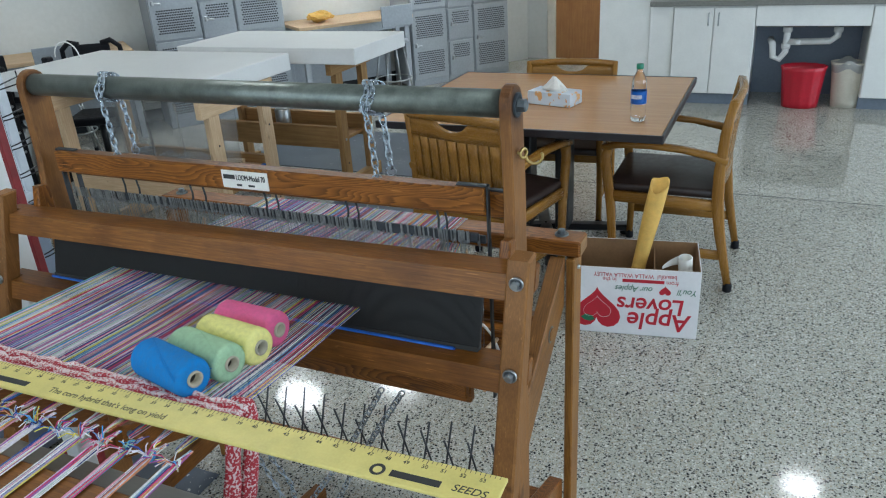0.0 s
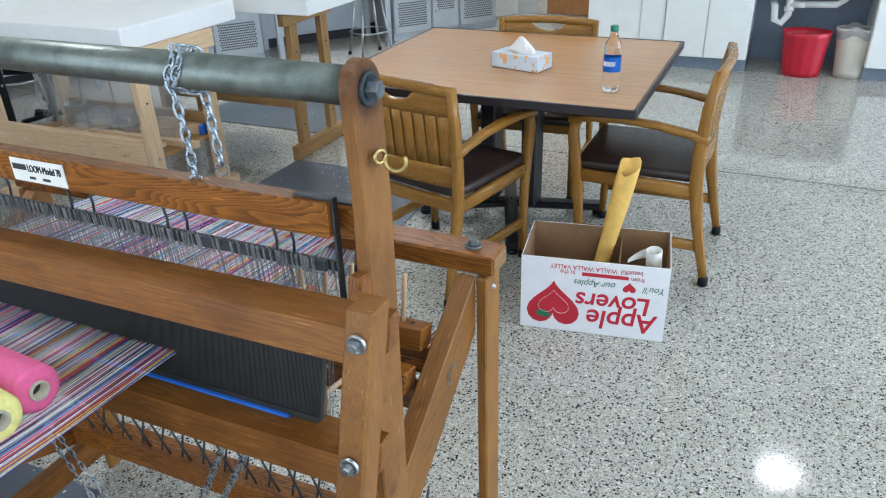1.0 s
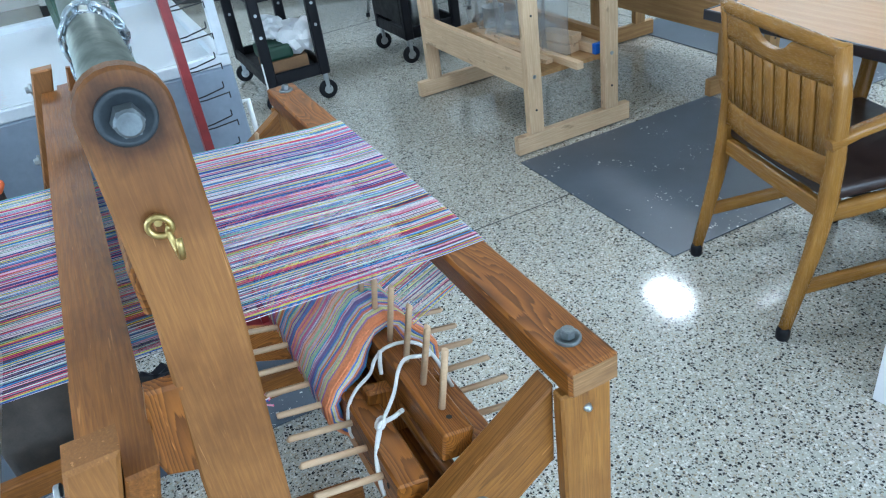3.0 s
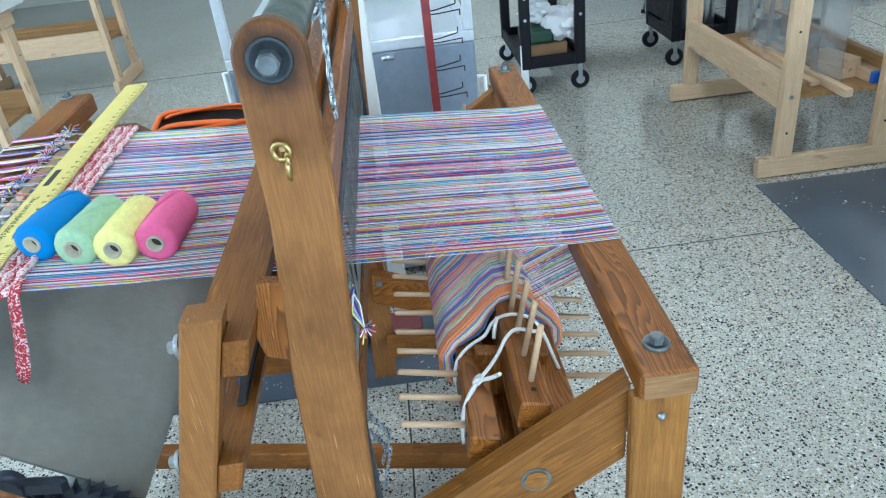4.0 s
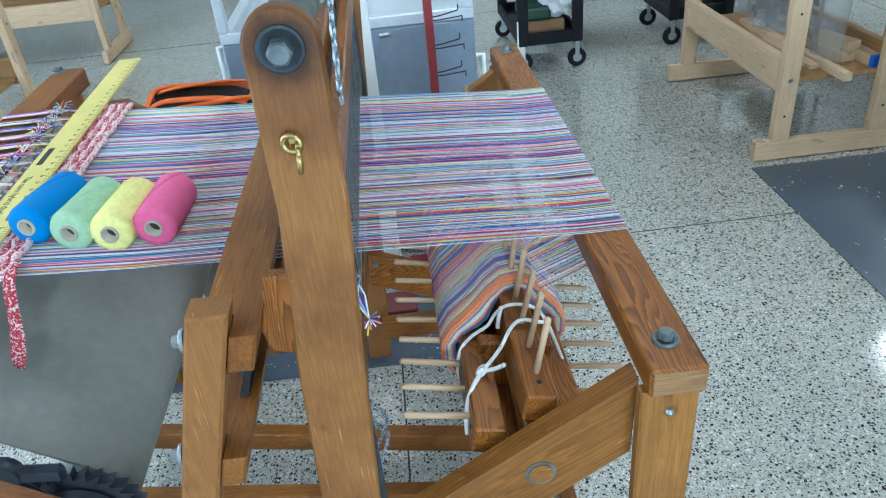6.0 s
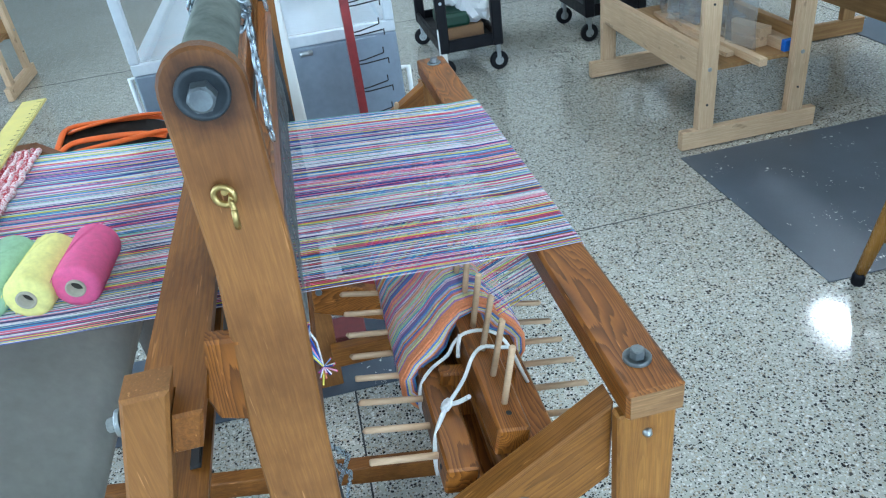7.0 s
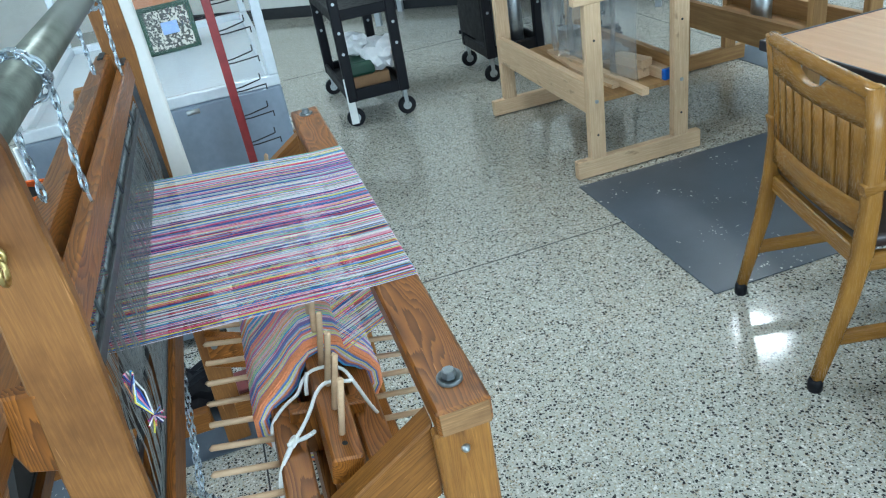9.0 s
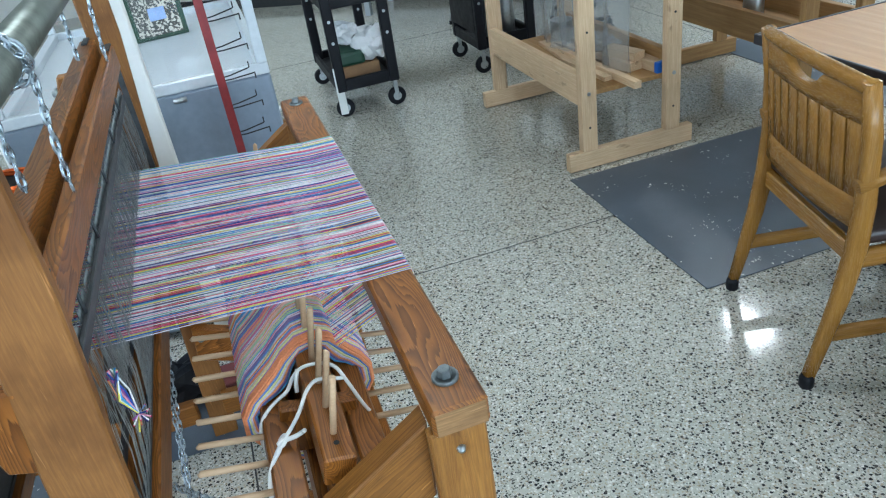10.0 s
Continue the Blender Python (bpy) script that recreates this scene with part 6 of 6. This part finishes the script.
def desk(s0, s1):
    t = thing("wall_desk", on_wall(s0), "long grey steel desk with a pale wooden top by the wall", "desk", "desks along the wall")
    L = s1 - s0
    bm = B(); box(bm, (0, -0.20, 0.725), (L, 0.44, 0.755), bevel=0.003)
    part("desktop", bm, PINE[0], t, "pale wooden top")
    bm = B(); box(bm, (0.02, -0.16, 0.64), (L - 0.02, -0.14, 0.724))
    part("apron_panel", bm, LOCKER, t)
    bm = B(); box(bm, (0.02, 0.38, 0.10), (L - 0.02, 0.40, 0.70))
    part("back_panel", bm, LOCKER, t)
    for x in (0.03, L - 0.08):
        for y in (-0.16, 0.36):
            bm = B(); box(bm, (x, y, 0), (x + 0.05, y + 0.05, 0.70), bevel=0.003)
            part("leg", bm, LOCKER, t)


desk(-1.22, -0.06)
desk(-5.2, -2.65)


def stool(s, d, yaw, label):
    t = thing("shop_stool", on_wall(s, d) @ pose(0, 0, 0, 0, 0, yaw), label, "stool", "grey stools at the desks")
    bm = B(); lathe(bm, [(0.0, 0.545), (0.16, 0.548), (0.17, 0.56), (0.165, 0.575), (0.0, 0.572)], (0, 0, 0), 2, 24, False)
    part("seat", bm, LOCKER, t)
    for k in range(4):
        a = math.pi / 4 + k * math.pi / 2
        bm = B(); tube(bm, [(0.11 * math.cos(a), 0.11 * math.sin(a), 0.548), (0.21 * math.cos(a), 0.21 * math.sin(a), 0.012)], 0.011, 8)
        lg = part("leg", bm, ZINC, t)
        bm = B(); lathe(bm, [(0.016, 0), (0.016, 0.03)], (0.211 * math.cos(a), 0.211 * math.sin(a), 0), 2, 10)
        part("foot_cap", bm, BLACKP, lg)
    bm = B(); tube(bm, [(0.175 * math.cos(2 * math.pi * j / 24), 0.175 * math.sin(2 * math.pi * j / 24), 0.22) for j in range(24)], 0.007, 6, True)
    part("foot_ring", bm, ZINC, t)
    bm = B(); box(bm, (-0.02, -0.175, 0.55), (0.02, -0.168, 0.80), bevel=0.002)
    part("back_post", bm, LOCKER, t)
    bm = B(); box(bm, (-0.155, -0.190, 0.72), (0.155, -0.1765, 0.90), bevel=0.005, seg=2)
    part("backrest", bm, LOCKER, t, "flat grey steel backrest")


stool(-0.42, -0.42, 0, "grey steel shop stool with round foot ring by the desk")
stool(-3.25, -0.45, 5, "grey steel shop stool with flat back at the desk")
stool(-4.05, -0.45, -6, "grey steel shop stool with flat back at the desk")
crumple("paper_pile", tuple(on_wall(-0.92, 0.05, 0.756).translation), 0.13, ENVELOPE, "low pile of tan paper on the desk", "paper pile", 9, 0.35)
# black office chair behind the first bench
oc = thing("office_chair", pose(-4.55, 4.35, 0, 0, 0, 30) @ Matrix.Diagonal((0.78, 0.78, 0.93, 1)), "black plastic office chair with arms behind the bench", "chair")
bm = B(); box(bm, (-0.17, -0.02, 0.62), (0.17, 0.03, 0.98), bevel=0.02, seg=2)
part("backrest", bm, BLACKP, oc)
for s in (-1, 1):
    bm = B(); tube(bm, [(s * 0.10, 0.0, 0.98), (s * 0.19, 0.0, 1.0), (s * 0.26, 0.0, 0.95), (s * 0.27, 0.02, 0.82), (s * 0.26, 0.05, 0.6)], 0.022, 8)
    part("arm", bm, BLACKP, oc)
bm = B(); box(bm, (-0.23, -0.45, 0.42), (0.23, 0.02, 0.48), bevel=0.02, seg=2)
part("seat", bm, BLACKP, oc)
bm = B(); tube(bm, [(0, -0.2, 0.07), (0, -0.2, 0.42)], 0.03, 10)
part("column", bm, BLACKM, oc)
for k in range(5):
    a = 2 * math.pi * k / 5
    bm = B(); beam(bm, (0, -0.2, 0.08), (0.28 * math.cos(a), -0.2 + 0.28 * math.sin(a), 0.06), 0.04, 0.03)
    bmesh.ops.create_icosphere(bm, subdivisions=2, radius=0.03, matrix=Matrix.Translation((0.28 * math.cos(a), -0.2 + 0.28 * math.sin(a), 0.03)))
    part("base_arm", bm, BLACKP, oc)
# odds and ends on the first bench
bm = B(); tube(bm, [(-3.78 + 0.10 * math.cos(a), 3.5, 0.98 + 0.09 * math.sin(a)) for a in [math.pi * j / 12 for j in range(13)]], 0.004, 6)
solid("wire_hoop", bm, PVC, "thin pale wire hoop standing on the bench", "wire")

# ---- far wall: door and sink counter ----
dr = thing("door_1", pose(-2.36, 8.99, 0), "closed orange-brown wooden door in a beige frame", "door", kind="structure")
bm = B(); box(bm, (0.0, -0.03, 0.008), (0.86, 0.0, 2.06), bevel=0.002)
part("leaf", bm, DOORW, dr)
bm = B(); box(bm, (-0.10, -0.045, 0), (-0.002, 0.0, 2.12), bevel=0.003); box(bm, (0.862, -0.045, 0), (0.96, 0.0, 2.12), bevel=0.003); box(bm, (-0.0015, -0.045, 2.064), (0.8615, 0.0, 2.12), bevel=0.003)
part("door_frame", bm, BEIGE, dr)
bm = B(); tube(bm, [(0.79, -0.031, 1.0), (0.79, -0.08, 1.0), (0.70, -0.08, 1.0)], 0.01, 8)
part("door_handle", bm, ZINC, dr)
bm = B(); box(bm, (-1.42, 6.98, 0), (-0.995, 8.99, H))
solid("wall_stub", bm, WHITEP, "white painted wall end beside the sink counter", "wall", kind="structure")
bm = B(); box(bm, (-0.994, 7.55, 0), (3.4, 7.70, H))
solid("wall_sink", bm, WALLP, "painted wall behind the sink counter", "wall", kind="structure")
ct = solid("worktop", (lambda b: (box(b, (-0.992, 6.93, 0.815), (3.0, 7.549, 0.855), bevel=0.004), b)[1])(B()), COUNTER, "speckled grey laminate worktop above white cabinets", "worktop")


def base_cabinet(x0, x1, doors=2):
    t = thing("base_cabinet", pose(x0, 6.97, 0), "white laminate base cabinet with two doors", "cabinet", "sink cabinets")
    w = x1 - x0
    bm = B(); box(bm, (0, 0.0, 0.10), (w, 0.575, 0.813), bevel=0.002)
    part("body", bm, WHITEP, t)
    bm = B(); box(bm, (0, 0.06, 0.0), (w, 0.56, 0.099))
    part("plinth", bm, STEELGREY, t)
    for k in range(doors):
        a, b = w * k / doors + 0.004, w * (k + 1) / doors - 0.004
        bm = B(); box(bm, (a, -0.020, 0.105), (b, -0.001, 0.80), bevel=0.003)
        d = part("door", bm, WHITEP, t)
        x = b - 0.035 if k % 2 == 0 else a + 0.035
        bm = B(); tube(bm, [(x, -0.020, 0.76), (x, -0.045, 0.755), (x, -0.045, 0.665), (x, -0.020, 0.66)], 0.005, 6)
        part("handle", bm, ZINC, d)


base_cabinet(-0.80, -0.165)
base_cabinet(0.655, 1.40)
base_cabinet(1.405, 2.15)
bm = B(); box(bm, (-0.992, 6.97, 0), (-0.803, 7.548, 0.813), bevel=0.002)
solid("filler_panel", bm, WHITEP, "white laminate filler panel beside the cabinet", "panel", kind="structure")
bm = B(); box(bm, (-0.162, 6.955, 0.655), (0.652, 6.975, 0.813), bevel=0.002)
solid("sink_front_panel", bm, WHITEP, "white laminate panel hiding the sink bowls", "panel")
bm = B(); box(bm, (-0.164, 7.535, 0.0), (0.654, 7.5485, 0.813))
solid("back_panel_under_sink", bm, STEELGREY, "grey wall panel in the open space under the sink", "panel", kind="structure")
sk = thing("sink", pose(0.25, 7.2, 0.8), "double steel sink with white plastic drain pipes under it", "sink")
for x in (0.05, 0.45):
    bm = B(); box(bm, (x - 0.17, 7.05, 0.63), (x + 0.17, 7.40, 0.81), bevel=0.02)
    wpart("bowl", bm, ZINC, sk)
for pts in ([(0.08, 7.15, 0.64), (0.08, 7.15, 0.42), (0.04, 7.15, 0.36), (-0.01, 7.15, 0.38), (-0.02, 7.15, 0.48), (-0.04, 7.3, 0.50)], [(0.45, 7.15, 0.64), (0.45, 7.15, 0.55), (0.40, 7.15, 0.51), (0.08, 7.15, 0.50)]):
    bm = B(); tube(bm, pts, 0.026, 12)
    wpart("drain_pipe", bm, PVC, sk, "white plastic drain pipe")
for x, z in ((0.08, 0.60), (0.08, 0.47), (0.45, 0.60), (0.16, 0.50)):
    bm = B(); lathe(bm, [(0.034, -0.02), (0.036, 0.0), (0.034, 0.02)], (x, 7.15, z), 2, 14)
    wpart("coupling", bm, PVC, sk)


def bin_(m, r0, r1, h, mat, name, label, ribs):
    bm = B()
    n = 48
    rings = []
    for k in range(9):
        z = h * k / 8
        r = r0 + (r1 - r0) * k / 8
        if k == 8:
            r += 0.008
        rings.append([bm.verts.new(((r * (1 + ribs * math.cos(12 * 2 * math.pi * j / n)) * math.cos(2 * math.pi * j / n)) * 1.05, r * (1 + ribs * math.cos(12 * 2 * math.pi * j / n)) * math.sin(2 * math.pi * j / n) * 0.8, z)) for j in range(n)])
    for A, Bq in zip(rings, rings[1:]):
        for j in range(n):
            bm.faces.new((A[j], A[(j + 1) % n], Bq[(j + 1) % n], Bq[j])).smooth = True
    bm.faces.new(rings[0][::-1])
    bm.transform(m)
    ob = solid(name, bm, mat, label, "bin", "bins under the sink")
    so = ob.modifiers.new("thick", "SOLIDIFY")
    so.thickness = 0.004
    return ob


bin_(pose(0.235, 7.05, 0.001), 0.125, 0.155, 0.33, REDBIN, "waste_bin", "ribbed red plastic bin under the sink", 0.03)
bin_(pose(0.565, 7.10, 0.001), 0.095, 0.125, 0.36, BEIGE, "waste_bin", "beige plastic bin with a grey liner under the sink", 0.0)
bm = B(); lathe(bm, [(0.128, 0.30), (0.134, 0.355), (0.13, 0.368), (0.118, 0.362), (0.11, 0.20)], (0.565, 7.10, 0), 2, 28, False)
for v in bm.verts:
    v.co.y = 7.10 + (v.co.y - 7.10) * 0.8
    v.co.z += 0.02 * math.sin(v.co.x * 37)
solid("bin_liner", bm, plain("grey_film", (0.35, 0.35, 0.34), 0.3), "grey plastic liner folded over the bin rim", "bin liner")
# clutter on the worktop
rc = random.Random(21)
cols = [plain("clutter_" + n, c, 0.4) for n, c in dict(blue=(0.05, 0.2, 0.45), white=(0.7, 0.7, 0.68), tan=(0.5, 0.35, 0.15), dark=(0.06, 0.06, 0.07), teal=(0.05, 0.3, 0.3)).items()]
for k in range(16):
    x = -0.75 + k * 0.125
    r, h = rc.uniform(0.025, 0.045), rc.uniform(0.06, 0.2)
    bm = B(); lathe(bm, [(r * 0.95, 0), (r, 0.004), (r, h * 0.75), (r * 0.7, h * 0.85), (r * 0.5, h)], (x, 7.1 + rc.uniform(-0.05, 0.15), 0.8555), 2, 16)
    solid("jar", bm, cols[k % 5], "small coloured jar standing on the worktop", "jar", "jars on the worktop")

# third bench beyond the weaver's side
b3 = bench(-4.135, -3.105, -1.235, -0.605, 0.955, PINE, "pale pine trestle work bench standing behind the loom", -4.2, -3.04, -1.3, -0.54)
b3.matrix_basis = pose(-3.62, -0.93, 0, 0, 0, 90)
copy_thing(b3, pose(-5.40, -0.95, 0, 0, 0, 90))
# plastic sheeting hanging under the first bench
sheet, st_, sp_ = nodes_of("hazy_sheet")
sp_.inputs["Base Color"].default_value, sp_.inputs["Roughness"].default_value, sp_.inputs["Alpha"].default_value = (0.60, 0.62, 0.62, 1), 0.25, 0.20
bm = B()
n = 30
cols = [[bm.verts.new((-3.48 + 0.92 * k / n, 3.40 + 0.03 * math.sin(k * 0.9) + 0.015 * math.sin(k * 2.3 + z * 9), z)) for z in (0.36, 0.50, 0.66, 0.768)] for k in range(n + 1)]
for A, Bq in zip(cols, cols[1:]):
    for q in range(3):
        bm.faces.new((A[q], Bq[q], Bq[q + 1], A[q + 1])).smooth = True
ob = solid("plastic_sheet", bm, sheet, "hazy clear plastic sheet hanging under the bench top", "plastic sheet")
so = ob.modifiers.new("thick", "SOLIDIFY")
so.thickness = 0.001
